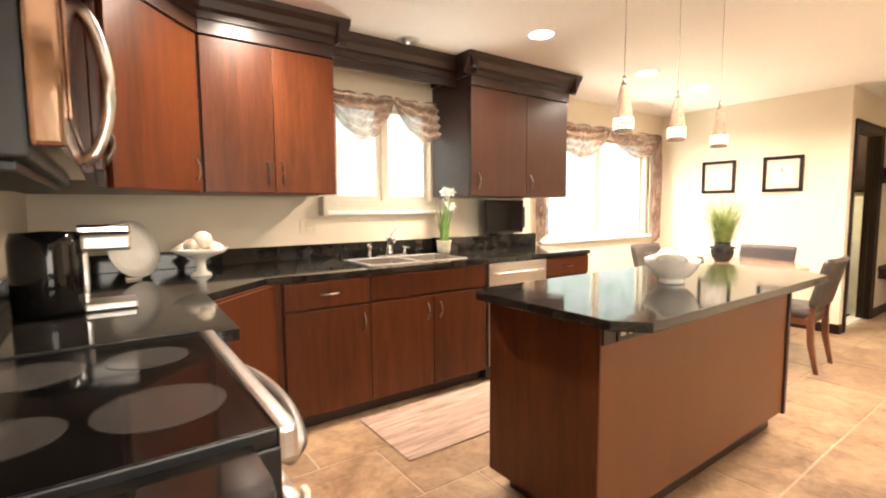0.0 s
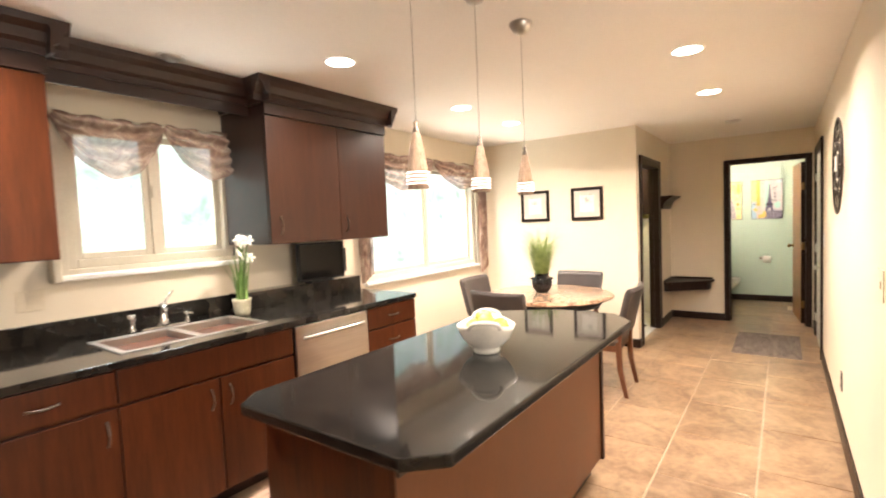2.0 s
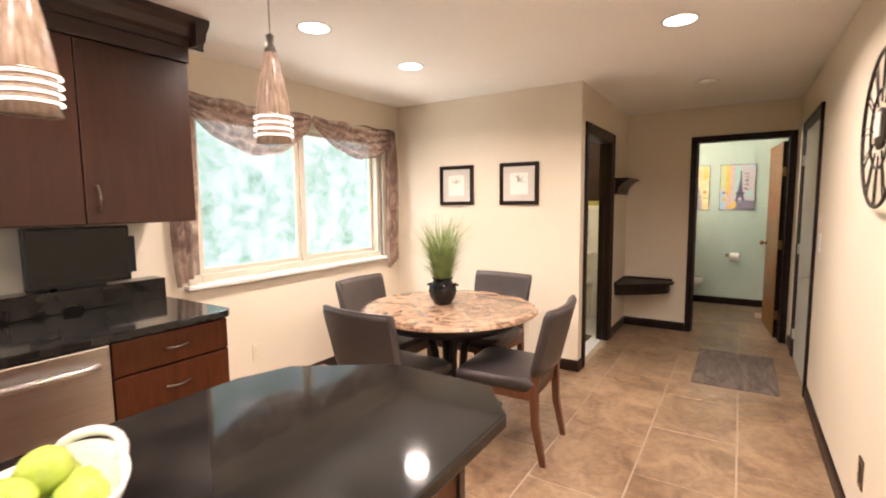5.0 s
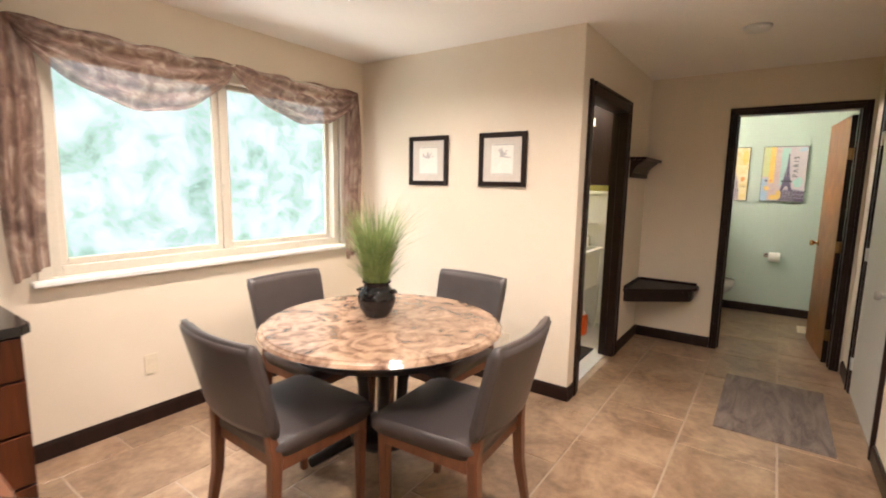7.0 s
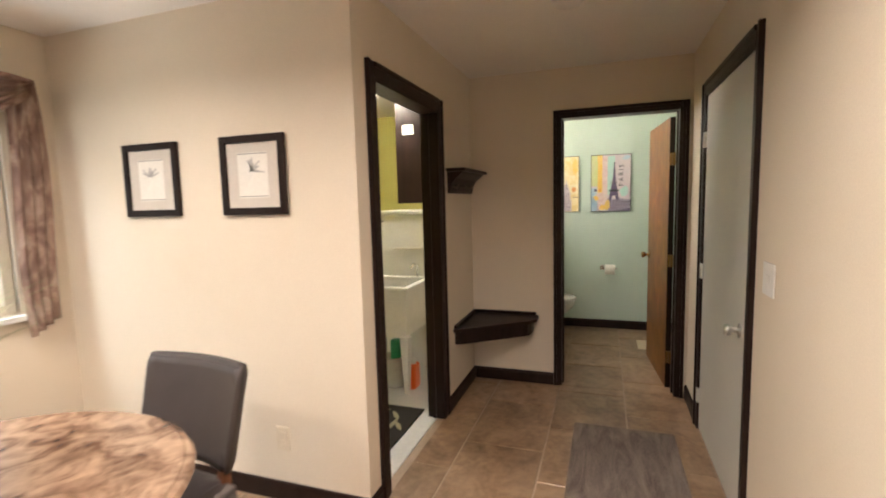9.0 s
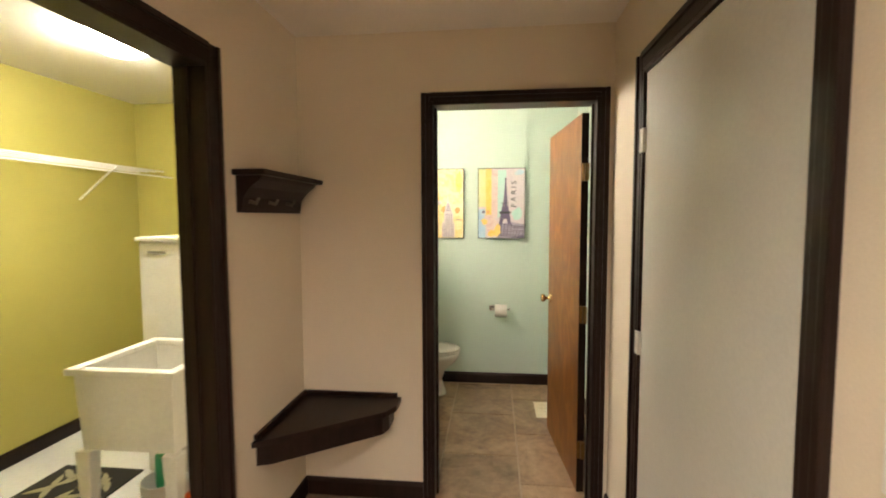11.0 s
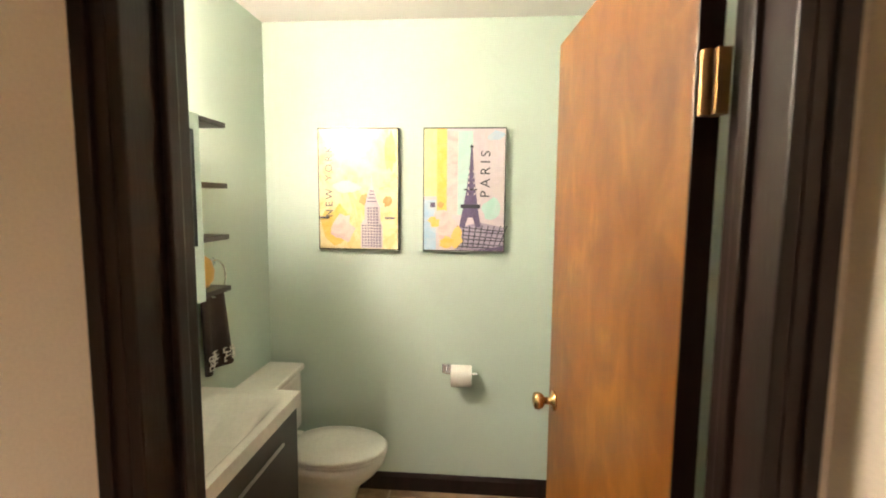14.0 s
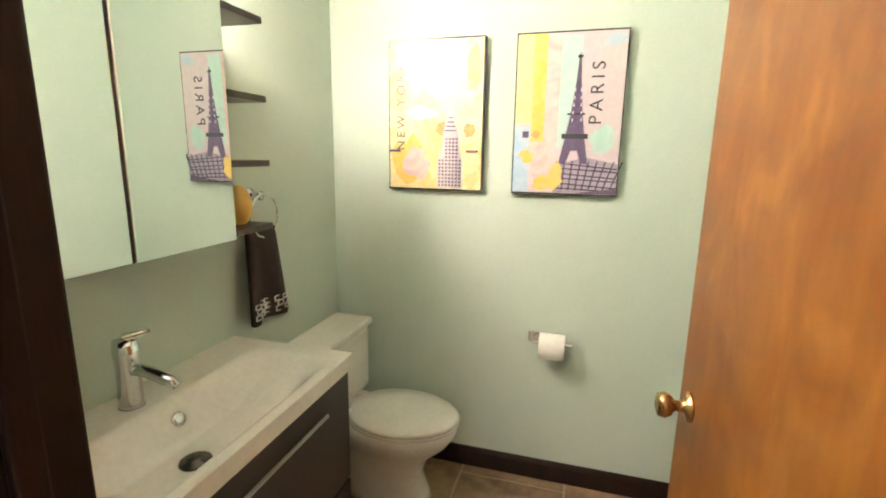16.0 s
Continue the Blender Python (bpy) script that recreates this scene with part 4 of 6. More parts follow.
# ---- island ----
il = thing("kitchen_island", "brown panelled kitchen island with black granite top", "island", (2.4, 1.4, 0))
IX0, IX1, IY0, IY1 = 1.61, 3.32, 1.265, 1.83
part("body", box(IX0, IX1, IY0, IY1, 0.10, TOP - 0.034, 0.003), PANEL, il)
part("end_panel", box(IX0 - 0.012, IX0 - 0.0005, IY0 - 0.006, IY1, 0.09, TOP - 0.036, 0.002), CHERRY, il)
part("corner_post", box(IX1 - 0.02, IX1 + 0.012, IY0 - 0.012, IY0 + 0.02, 0.09, TOP - 0.036, 0.003), CHERRY_DARK, il)
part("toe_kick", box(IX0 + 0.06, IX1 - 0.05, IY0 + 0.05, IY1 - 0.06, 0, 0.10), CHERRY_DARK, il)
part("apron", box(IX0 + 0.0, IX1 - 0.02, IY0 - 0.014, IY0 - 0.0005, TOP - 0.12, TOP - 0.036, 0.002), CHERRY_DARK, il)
top = [(1.51, 1.16), (1.597, 1.067), (3.22, 1.067), (3.37, 1.19), (3.375, 1.54), (3.18, 1.83), (3.02, 1.885), (1.60, 1.885), (1.51, 1.82)]
part("countertop", prism(top, TOP - 0.034, TOP + 0.002, 0.006), GRANITE, il)
for x in (1.68, 2.85):
    ol = part("outlet", box(x, x + 0.11, IY0 - 0.022, IY0 - 0.0142, TOP - 0.115, TOP - 0.045, 0.003), BLACK, il, "black outlet plate")
    for k in (0.03, 0.08):
        part("socket", box(x + k - 0.014, x + k + 0.014, IY0 - 0.025, IY0 - 0.0215, TOP - 0.095, TOP - 0.065, 0.003), STEEL, ol)

fb = thing("fruit_bowl", "white ceramic bowl with cut-out handles on the island", "bowl", (2.39, 1.44, TOP + 0.002))
bm = bmesh.new()
N = 48
prof = [(r * 0.88, z * 0.95) for r, z in [(0.062, 0), (0.066, 0.012), (0.058, 0.02), (0.085, 0.035), (0.115, 0.065), (0.132, 0.10), (0.14, 0.12), (0.133, 0.122), (0.122, 0.10), (0.105, 0.068), (0.07, 0.042), (0.0, 0.036)]]
rings = []
for r, z in prof:
    ring = []
    for i in range(N):
        a = 2 * math.pi * i / N
        lift = max(0.0, abs(math.cos(a)) ** 4) * (0.022 if z > 0.08 else 0)
        ring.append(bm.verts.new((2.39 + r * (1 + 0.10 * (z > 0.08) * abs(math.cos(a)) ** 4) * math.cos(a + 0.5), 1.44 + r * (1 + 0.10 * (z > 0.08) * abs(math.cos(a)) ** 4) * math.sin(a + 0.5), TOP + 0.002 + z + lift)))
    rings.append(ring)
for a, b in zip(rings, rings[1:]):
    for i in range(N):
        bm.faces.new((a[i], a[(i + 1) % N], b[(i + 1) % N], b[i]))
bmesh.ops.remove_doubles(bm, verts=bm.verts, dist=1e-5)
bm.faces.new(rings[0])
part("bowl", bm, CERAMIC, fb, smooth=True)
for s in (0, math.pi):
    bm = tube([(2.39 + (0.121 + 0.018 * math.sin(q)) * math.cos(0.5 + s + 0.5 * math.cos(q)), 1.44 + (0.121 + 0.018 * math.sin(q)) * math.sin(0.5 + s + 0.5 * math.cos(q)), TOP + 0.117 + 0.034 * math.sin(q)) for q in [k * math.pi / 10 for k in range(11)]], 0.009, 10)
    part("handle", bm, CERAMIC, fb, smooth=True)
apple_me = mesh_of("apple", lathe([(0.0, -0.026), (0.012, -0.033), (0.028, -0.026), (0.037, -0.004), (0.034, 0.018), (0.022, 0.031), (0.009, 0.031), (0.0, 0.024)], (0, 0, 0), 20), APPLE, True)
for dx, dy, dz in ((0.0, 0.0, 0.075), (0.06, 0.01, 0.092), (-0.055, 0.02, 0.092), (0.01, 0.06, 0.094), (0.0, -0.06, 0.093), (0.03, 0.025, 0.135), (-0.03, -0.02, 0.128), (-0.05, -0.045, 0.10), (0.05, -0.04, 0.10), (0.05, 0.055, 0.10)):
    ap = new("apple", apple_me)
    ap.matrix_basis = Matrix.Translation((2.39 + dx, 1.44 + dy, TOP + dz)) @ Euler((dx * 8, dy * 8, dz * 30)).to_matrix().to_4x4()
    tagged(ap, "shiny green apple in the white bowl", "apple", "apples in the bowl")

# pendants
pd = thing("pendant_light", "slender ribbed glass pendant lamp lit over the island", "lamp", (0, 0, 0), group="pendants over the island")
part("canopy", lathe([(0.0, CEIL), (0.055, CEIL - 0.0), (0.055, CEIL - 0.012), (0.035, CEIL - 0.045), (0.008, CEIL - 0.055), (0, CEIL - 0.055)]), STEEL, pd, smooth=True)
part("cord", tube([(0, 0, CEIL - 0.05), (0, 0, 1.78)], 0.0011, 6), NICKEL, pd)
part("cap", lathe([(0.0, 1.835), (0.010, 1.83), (0.008, 1.81), (0.014, 1.80), (0.014, 1.79), (0, 1.79)], (0, 0, 0), 16), NICKEL, pd, smooth=True)
bm = bmesh.new()
rib = 40
prev = None
for r, z in [(0.013, 1.79), (0.020, 1.76), (0.029, 1.72), (0.036, 1.68), (0.040, 1.645)]:
    ring = [bm.verts.new(((r + (0.0018 if i % 2 else 0)) * math.cos(2 * math.pi * i / rib), (r + (0.0018 if i % 2 else 0)) * math.sin(2 * math.pi * i / rib), z)) for i in range(rib)]
    if prev:
        for i in range(rib):
            bm.faces.new((prev[i], prev[(i + 1) % rib], ring[(i + 1) % rib], ring[i]))
    prev = ring
part("shade", bm, PENDANT_GLASS, pd, "gold and white ribbed glass shade")
prof = []
for k in range(4):
    z = 1.645 - 0.014 * k
    prof += [(0.040, z), (0.0455, z - 0.003), (0.0455, z - 0.006), (0.040, z - 0.009)]
part("ringed_skirt", lathe(prof + [(0.043, 1.578)], (0, 0, 0), 32), PENDANT_GLASS, pd, smooth=True)
part("bulb", lathe([(0.0, 1.58), (0.020, 1.585), (0.030, 1.60), (0.030, 1.64), (0.0, 1.66)], (0, 0, 0), 16), BULB, pd, smooth=True)
for k in range(4):
    part("lit_ring", lathe([(0.0458, 1.637 - 0.014 * k), (0.0465, 1.6385 - 0.014 * k), (0.0458, 1.640 - 0.014 * k)], (0, 0, 0), 32), LIT_RING, pd)
for o in pd.children:
    if not o.name.startswith(("canopy", "cord")):
        o.data.transform(Matrix.Translation((0, 0, 1.578)) @ Matrix.Diagonal((0.88, 0.88, 0.92, 1)) @ Matrix.Translation((0, 0, -1.578)))
pd.matrix_basis = Matrix.Translation((2.02, 1.47, 0))
for x in (2.445, 2.87):
    copy_thing(pd, Matrix.Translation((x, 1.47, 0)))

# ceiling fittings
can = thing("recessed_light", "lit round recessed ceiling light with white trim", "lamp", (0, 0, 0), group="recessed ceiling lights")
part("trim_ring", lathe([(0.078, 0.0), (0.095, -0.002), (0.095, 0.003), (0.078, 0.003)], (0, 0, 0), 36), WHITE, can, smooth=True)
part("lens", lathe([(0.0, -0.001), (0.079, -0.001), (0.079, 0.002), (0, 0.002)], (0, 0, 0), 36), LAMP_ON, can)
can.matrix_basis = Matrix.Translation((CANS[0][0], CANS[0][1], CEIL - 0.004))
for cx, cy in CANS[1:]:
    copy_thing(can, Matrix.Translation((cx, cy, CEIL - 0.004)))
ey = thing("eyeball_light", "unlit brushed eyeball ceiling light over the sink", "lamp", (1.98, 3.10, CEIL))
part("trim_ring", lathe([(0.05, 0.0), (0.075, -0.004), (0.075, 0.0)], (1.98, 3.10, CEIL - 0.001), 32), WHITE, ey, smooth=True)
part("eyeball", lathe([(0.0, -0.03), (0.03, -0.025), (0.05, -0.004), (0.05, 0), (0, 0)], (1.98, 3.10, CEIL), 24), STEEL, ey, smooth=True)
sm = thing("smoke_detector", "flat white round smoke detector on the ceiling", "detector", (6.68, 0.87, CEIL))
part("case", lathe([(0.0, -0.028), (0.06, -0.026), (0.075, -0.012), (0.078, 0), (0, 0)], (6.68, 0.87, CEIL), 32), WHITE, sm, smooth=True)

# rugs
single("sink_rug", box(1.41, 2.41, 2.22, 2.80, 0.0, 0.010, 0.003), RUG_LIGHT, "pale weathered-plank pattern rug before the sink", "rug", (1.9, 2.42, 0))
single("passage_rug", box(6.28, 7.27, 0.285, 0.87, 0.0, 0.010, 0.003), RUG, "grey weathered-plank pattern rug before the closet", "rug", (6.7, 0.58, 0))

# ---- dining corner ----
TCX, TCY = 4.80, 2.21
tb = thing("dining_table", "round brown marble-look table on a black pedestal", "table", (TCX, TCY, 0))
part("tabletop", lathe([(0.0, 0.722), (0.53, 0.722), (0.565, 0.728), (0.585, 0.74), (0.575, 0.752), (0.56, 0.756), (0.555, 0.762), (0.0, 0.762)], (TCX, TCY, 0), 72), TABLE_TOP, tb, smooth=False)
part("apron_ring", lathe([(0.0, 0.66), (0.46, 0.66), (0.49, 0.69), (0.50, 0.7215), (0, 0.7215)], (TCX, TCY, 0), 48), BLACK, tb, smooth=True)
for k in range(4):
    a = math.pi / 4 + k * math.pi / 2
    c, s = math.cos(a), math.sin(a)
    part("post", tube([(TCX + 0.16 * c, TCY + 0.16 * s, 0.66), (TCX + 0.10 * c, TCY + 0.10 * s, 0.45), (TCX + 0.085 * c, TCY + 0.085 * s, 0.20)], 0.028, 12), BLACK, tb)
    part("foot", tube([(TCX + 0.06 * c, TCY + 0.06 * s, 0.20), (TCX + 0.20 * c, TCY + 0.20 * s, 0.12), (TCX + 0.36 * c, TCY + 0.36 * s, 0.03)], 0.04, 12, r_end=0.024), BLACK, tb)
part("hub", lathe([(0.0, 0.14), (0.16, 0.15), (0.17, 0.20), (0.10, 0.22), (0, 0.22)], (TCX, TCY, 0), 32), BLACK, tb, smooth=True)

gp = thing("grass_plant", "potted ornamental grass in a glossy black jar", "plant", (4.83, 2.28, 0.762))
part("jar", lathe([(0.055, 0), (0.062, 0.008), (0.088, 0.05), (0.096, 0.09), (0.09, 0.125), (0.068, 0.15), (0.062, 0.165), (0.074, 0.178), (0.070, 0.182), (0.058, 0.168), (0.0, 0.16)], (4.83, 2.28, 0.762), 40), plain("black_glaze", (0.010, 0.009, 0.009), 0.08), gp, smooth=True)
for k in range(4):
    a = 0.4 + k * math.pi / 2
    c, s = math.cos(a), math.sin(a)
    part("ear", tube([(4.83 + 0.083 * c - 0.022 * s, 2.28 + 0.083 * s + 0.022 * c, 0.762 + 0.135), (4.83 + 0.103 * c, 2.28 + 0.103 * s, 0.762 + 0.128), (4.83 + 0.083 * c + 0.022 * s, 2.28 + 0.083 * s - 0.022 * c, 0.762 + 0.135)], 0.008, 8), plain("black_glaze_ear", (0.010, 0.009, 0.009), 0.08), gp, smooth=True)
bm = bmesh.new()
rng = random.Random(11)
for i in range(460):
    a, r = rng.uniform(0, 6.28), 0.05 * math.sqrt(rng.random())
    tall = rng.random() < 0.75
    blade(bm, (4.83 + r * math.cos(a), 2.28 + r * math.sin(a), 0.92), rng.uniform(0.01, 0.12) if tall else rng.uniform(0.06, 0.12), rng.uniform(0.26, 0.47) if tall else rng.uniform(0.08, 0.2), 0.006, rng.choice((0.02, 0.05, 0.10, 0.16, 0.24)) if tall else 0.04, a + rng.uniform(-0.6, 0.6))
part("leaves", bm, LEAF, gp)

# chair, built facing +y about its own base
ch = thing("dining_chair", "grey-brown leather dining chair with walnut legs", "chair", (0, 0, 0), group="chairs round the table")
bm = bmesh.new()
t = bmesh.new()
bmesh.ops.create_grid(t, x_segments=10, y_segments=10, size=0.5)
top = {}
for v in t.verts:
    v.co.z = 0.485 + 0.012 * (1 - (2 * v.co.x) ** 4) * (1 - (2 * v.co.y) ** 4)
    v.co.x *= 0.47 * (1.0 + 0.05 * v.co.y * 2)
    v.co.y = v.co.y * 0.46 + 0.01
r = bmesh.ops.extrude_face_region(t, geom=t.faces[:])
for g in r["geom"]:
    if isinstance(g, bmesh.types.BMVert):
        g.co.z = 0.415
bmesh.ops.bevel(t, geom=[e for e in t.edges if e.calc_face_angle(0) > 1.0], offset=0.018, segments=3, affect='EDGES')
part("seat", merge(bm, t), LEATHER, ch, smooth=True)
bm = bmesh.new()
t = bmesh.new()
bmesh.ops.create_grid(t, x_segments=12, y_segments=10, size=0.5)
for v in t.verts:
    u, w = v.co.x, v.co.y + 0.5
    v.co = Vector((u * (0.49 - 0.03 * (1 - w)), -0.255 - 0.09 * w - 0.035 * (1 - (2 * u) ** 2) + 0.01, 0.505 + 0.375 * w))
r = bmesh.ops.extrude_face_region(t, geom=t.faces[:])
for g in r["geom"]:
    if isinstance(g, bmesh.types.BMVert):
        g.co.y += 0.05
bmesh.ops.bevel(t, geom=[e for e in t.edges if e.calc_face_angle(0) > 1.0], offset=0.014, segments=3, affect='EDGES')
part("backrest", merge(bm, t), LEATHER, ch, smooth=True)
bm = box(-0.215, 0.215, 0.195, 0.225, 0.365, 0.418, 0.004)
box(-0.215, 0.215, -0.215, -0.185, 0.365, 0.418, 0.004, bm=bm)
box(-0.225, -0.198, -0.2, 0.21, 0.365, 0.418, 0.004, bm=bm)
box(0.198, 0.225, -0.2, 0.21, 0.365, 0.418, 0.004, bm=bm)
part("seat_frame", bm, CHAIR_WOOD, ch)


def leg(points):
    t = bmesh.new()
    rings = []
    for x, y, z, w in points:
        rings.append([t.verts.new((x + a * w, y + b * w, z)) for a, b in ((-1, -1), (1, -1), (1, 1), (-1, 1))])
    for a, b in zip(rings, rings[1:]):
        for i in range(4):
            t.faces.new((a[i], a[(i + 1) % 4], b[(i + 1) % 4], b[i]))
    t.faces.new(rings[0])
    t.faces.new(rings[-1])
    bmesh.ops.bevel(t, geom=t.edges[:], offset=0.003, segments=1, affect='EDGES')
    return t


for sx in (-1, 1):
    part("leg", leg([(sx * 0.205, 0.205, 0.0, 0.014), (sx * 0.205, 0.205, 0.42, 0.022)]), CHAIR_WOOD, ch)
    part("leg", leg([(sx * 0.205, -0.27, 0.0, 0.015), (sx * 0.205, -0.225, 0.22, 0.020), (sx * 0.205, -0.215, 0.42, 0.022), (sx * 0.195, -0.235, 0.56, 0.014)]), CHAIR_WOOD, ch)
ch.matrix_basis = pose(4.315, 2.295, 0, 0, 0, -92)
copy_thing(ch, pose(4.71, 1.725, 0, 0, 0, 3))
copy_thing(ch, pose(4.86, 2.75, 0, 0, 0, 180))
copy_thing(ch, pose(5.29, 2.21, 0, 0, 0, 86))


def framed_print(y, label, motif):
    th = thing("framed_print", label, "picture", (RX - 0.01, y, 1.605), group="framed prints beside the table")
    w, h, x = 0.183, 0.185, RX
    f = 0.034
    for a, b, c, d in ((-w, -w + f, -h, h), (w - f, w, -h, h), (-w + f, w - f, -h, -h + f), (-w + f, w - f, h - f, h)):
        part("frame", box(x - 0.022, x - 0.001, y + a, y + b, 1.605 + c, 1.605 + d, 0.004), TRIM, th, "dark wooden frame")
    part("mount", box(x - 0.010, x - 0.002, y - w + f, y + w - f, 1.605 - h + f, 1.605 + h - f), PAPER_GREY, th, "grey-beige mount")
    part("print", box(x - 0.0115, x - 0.0102, y - 0.085, y + 0.085, 1.50, 1.71), PAPER, th, "pale print with a small bird sketch")
    for z in (1.505, 1.703):
        part("border_line", box(x - 0.0130, x - 0.0116, y - 0.082, y + 0.082, z, z + 0.003), INK, th)
    rg2 = random.Random(motif)
    bm = bmesh.new()
    for k in range(14):
        a = rg2.uniform(0.3, 2.8) if motif == 1 else rg2.uniform(-0.4, 3.4)
        l = rg2.uniform(0.02, 0.055)
        cy, cz = y + rg2.uniform(-0.015, 0.02), 1.63 + rg2.uniform(-0.01, 0.01)
        merge(bm, box(-0.0006, 0.0006, 0, l, -0.003, 0.003), Matrix.Translation((x - 0.0124, cy, cz)) @ Matrix.Rotation(a, 4, 'X'))
    part("sketch", bm, PALE_INK, th, "faint grey bird sketch")
    return th


framed_print(2.888, "dark-framed pale bird print on the cream wall", 1)
framed_print(2.25, "dark-framed pale nest print on the cream wall", 2)

# ---- passage ----
ck = thing("wall_clock", "round openwork dark iron wall clock", "clock", (4.58, SY, 1.705))


def ring_xz(c, r, w, n=56):
    return tube([(c[0] + r * math.cos(2 * math.pi * i / n), c[1], c[2] + r * math.sin(2 * math.pi * i / n)) for i in range(n + 1)], w, 8)


KC = (4.58, SY + 0.03, 1.705)
part("outer_ring", ring_xz(KC, 0.295, 0.007), IRON, ck, smooth=True)
part("inner_ring", ring_xz(KC, 0.15, 0.0045), IRON, ck, smooth=True)
part("dial", lathe([(0.0, 0), (0.075, 0), (0.08, 0.012), (0.0, 0.014)], (0, 0, 0), 32, m=Matrix.Translation((4.58, SY + 0.02, 1.705)) @ Matrix.Rotation(radians(-90), 4, 'X')), IRON, ck, "dark dial plate")
part("plaque", box(4.54, 4.62, SY + 0.036, SY + 0.040, 1.675, 1.765), PAPER, ck, "pale paper tag")
for k in range(12):
    a = k * math.pi / 6
    part("numeral_bar", tube([(4.58 + 0.10 * math.cos(a), SY + 0.03, 1.705 + 0.10 * math.sin(a)), (4.58 + 0.29 * math.cos(a), SY + 0.03, 1.705 + 0.29 * math.sin(a))], 0.0032, 6), IRON, ck)
    b = a + 0.12
    part("numeral_bar", tube([(4.58 + 0.155 * math.cos(b), SY + 0.03, 1.705 + 0.155 * math.sin(b)), (4.58 + 0.29 * math.cos(b), SY + 0.03, 1.705 + 0.29 * math.sin(b))], 0.0026, 6), IRON, ck)
part("mount", tube([(4.58, SY, 1.705), (4.58, SY + 0.025, 1.705)], 0.02), IRON, ck)

cd = thing("closet_door", "flush grey-white closet door, closed", "door", (6.9, SY - 0.02, 0), kind="structure")
part("leaf", box(6.45, 7.41, SY - 0.035, SY - 0.001 + 0.002, 0.012, 2.03, 0.003), DOOR_WHITE, cd)
for z in (0.22, 1.0, 1.78):
    part("hinge", box(7.395, 7.44, SY + 0.001, SY + 0.016, z - 0.045, z + 0.045, 0.004), DOOR_WHITE, cd, "painted hinge")
kb = part("knob", lathe([(0.030, 0), (0.030, 0.006), (0.012, 0.010), (0.011, 0.030), (0.022, 0.038), (0.027, 0.052), (0.02, 0.064), (0, 0.066)], (0, 0, 0), 24, m=Matrix.Translation((6.555, SY + 0.001, 0.865)) @ Matrix.Rotation(radians(-90), 4, 'X')), STEEL, cd, "satin nickel knob", True)

bn = thing("corner_bench", "dark wooden corner bench shelf in the passage", "bench", (7.7, 1.6, 0.45))
tri = [(7.34, HY - 0.002), (7.37, HY - 0.06), (7.70, 1.22), (7.78, 1.18), (EX - 0.002, 1.18), (EX - 0.002, HY - 0.002)]
tri2 = [(7.38, HY - 0.002), (7.40, HY - 0.06), (7.72, 1.24), (7.78, 1.22), (EX - 0.002, 1.22), (EX - 0.002, HY - 0.002)]
part("seat", prism(tri, 0.525, 0.552, 0.004), TRIM, bn)
part("apron", prism(tri2, 0.43, 0.524), TRIM, bn)
part("rim", box(7.36, EX - 0.004, HY - 0.022, HY - 0.002, 0.552, 0.575, 0.004), TRIM, bn)
part("rim", box(EX - 0.022, EX - 0.002, 1.20, HY - 0.024, 0.552, 0.575, 0.004), TRIM, bn)
hk = thing("coat_shelf", "dark wooden wall shelf with coat hooks", "shelf", (7.5, HY, 1.5))
part("board", box(7.26, 7.88, HY - 0.135, HY - 0.001, 1.658, 1.681, 0.004), TRIM, hk)
part("back_panel", profile_run([(0, 0), (0.02, 0), (0.03, 0.06), (0.06, 0.10), (0.10, 0.13), (0.11, 0.145), (0, 0.145)], (7.29, HY - 0.001, 1.513), (7.85, HY - 0.001, 1.513)), TRIM, hk)
for x in (7.34, 7.51, 7.68):
    part("hook", tube([(x, HY - 0.025, 1.56), (x, HY - 0.055, 1.55), (x, HY - 0.07, 1.57)], 0.007, 8), NICKEL, hk, "nickel coat hook", True)

# ---- laundry room ----
tubt = thing("laundry_tub", "white plastic freestanding laundry tub", "sink", (7.62, 2.32, 0))
bm = bmesh.new()
x0, x1, y0, y1 = 7.36, 7.92, 2.06, 2.58
bmesh.ops.create_cube(bm, size=1)
for v in bm.verts:
    taper = 0.0 if v.co.z > 0 else 0.03
    v.co = Vector(((x0 + x1) / 2 + v.co.x * (x1 - x0 - 0.05 - taper), (y0 + y1) / 2 + v.co.y * (y1 - y0 - 0.05 - taper), 0.45 if v.co.z < 0 else 0.80))
bmesh.ops.delete(bm, geom=[f for f in bm.faces if f.normal.z > 0.9 or all(v.co.z > 0.79 for v in f.verts)], context='FACES')
bmesh.ops.solidify(bm, geom=bm.faces[:], thickness=0.02)
part("basin", bm, WHITE, tubt)
bm = box(x0, x0 + 0.05, y0, y1, 0.80, 0.83, 0.006)
box(x1 - 0.05, x1, y0, y1, 0.80, 0.83, 0.006, bm=bm)
box(x0 + 0.05, x1 - 0.05, y0, y0 + 0.05, 0.80, 0.83, 0.006, bm=bm)
box(x0 + 0.05, x1 - 0.05, y1 - 0.05, y1, 0.80, 0.83, 0.006, bm=bm)
part("rim", bm, WHITE, tubt)
for lx, ly in ((x0 + 0.05, y0 + 0.05), (x0 + 0.05, y1 - 0.05), (x1 - 0.05, y0 + 0.05), (x1 - 0.05, y1 - 0.05)):
    part("leg", leg([(lx, ly, 0.004, 0.018), (lx, ly, 0.45, 0.035)]), WHITE, tubt)
part("tap", tube([(7.90, 2.2, 0.83), (7.90, 2.2, 0.92), (7.82, 2.2, 0.95), (7.76, 2.2, 0.92)], 0.011), CHROME, tubt, smooth=True)
wm = thing("washing_machine", "tall white laundry appliance against the wall", "washer", (8.35, 2.35, 0))
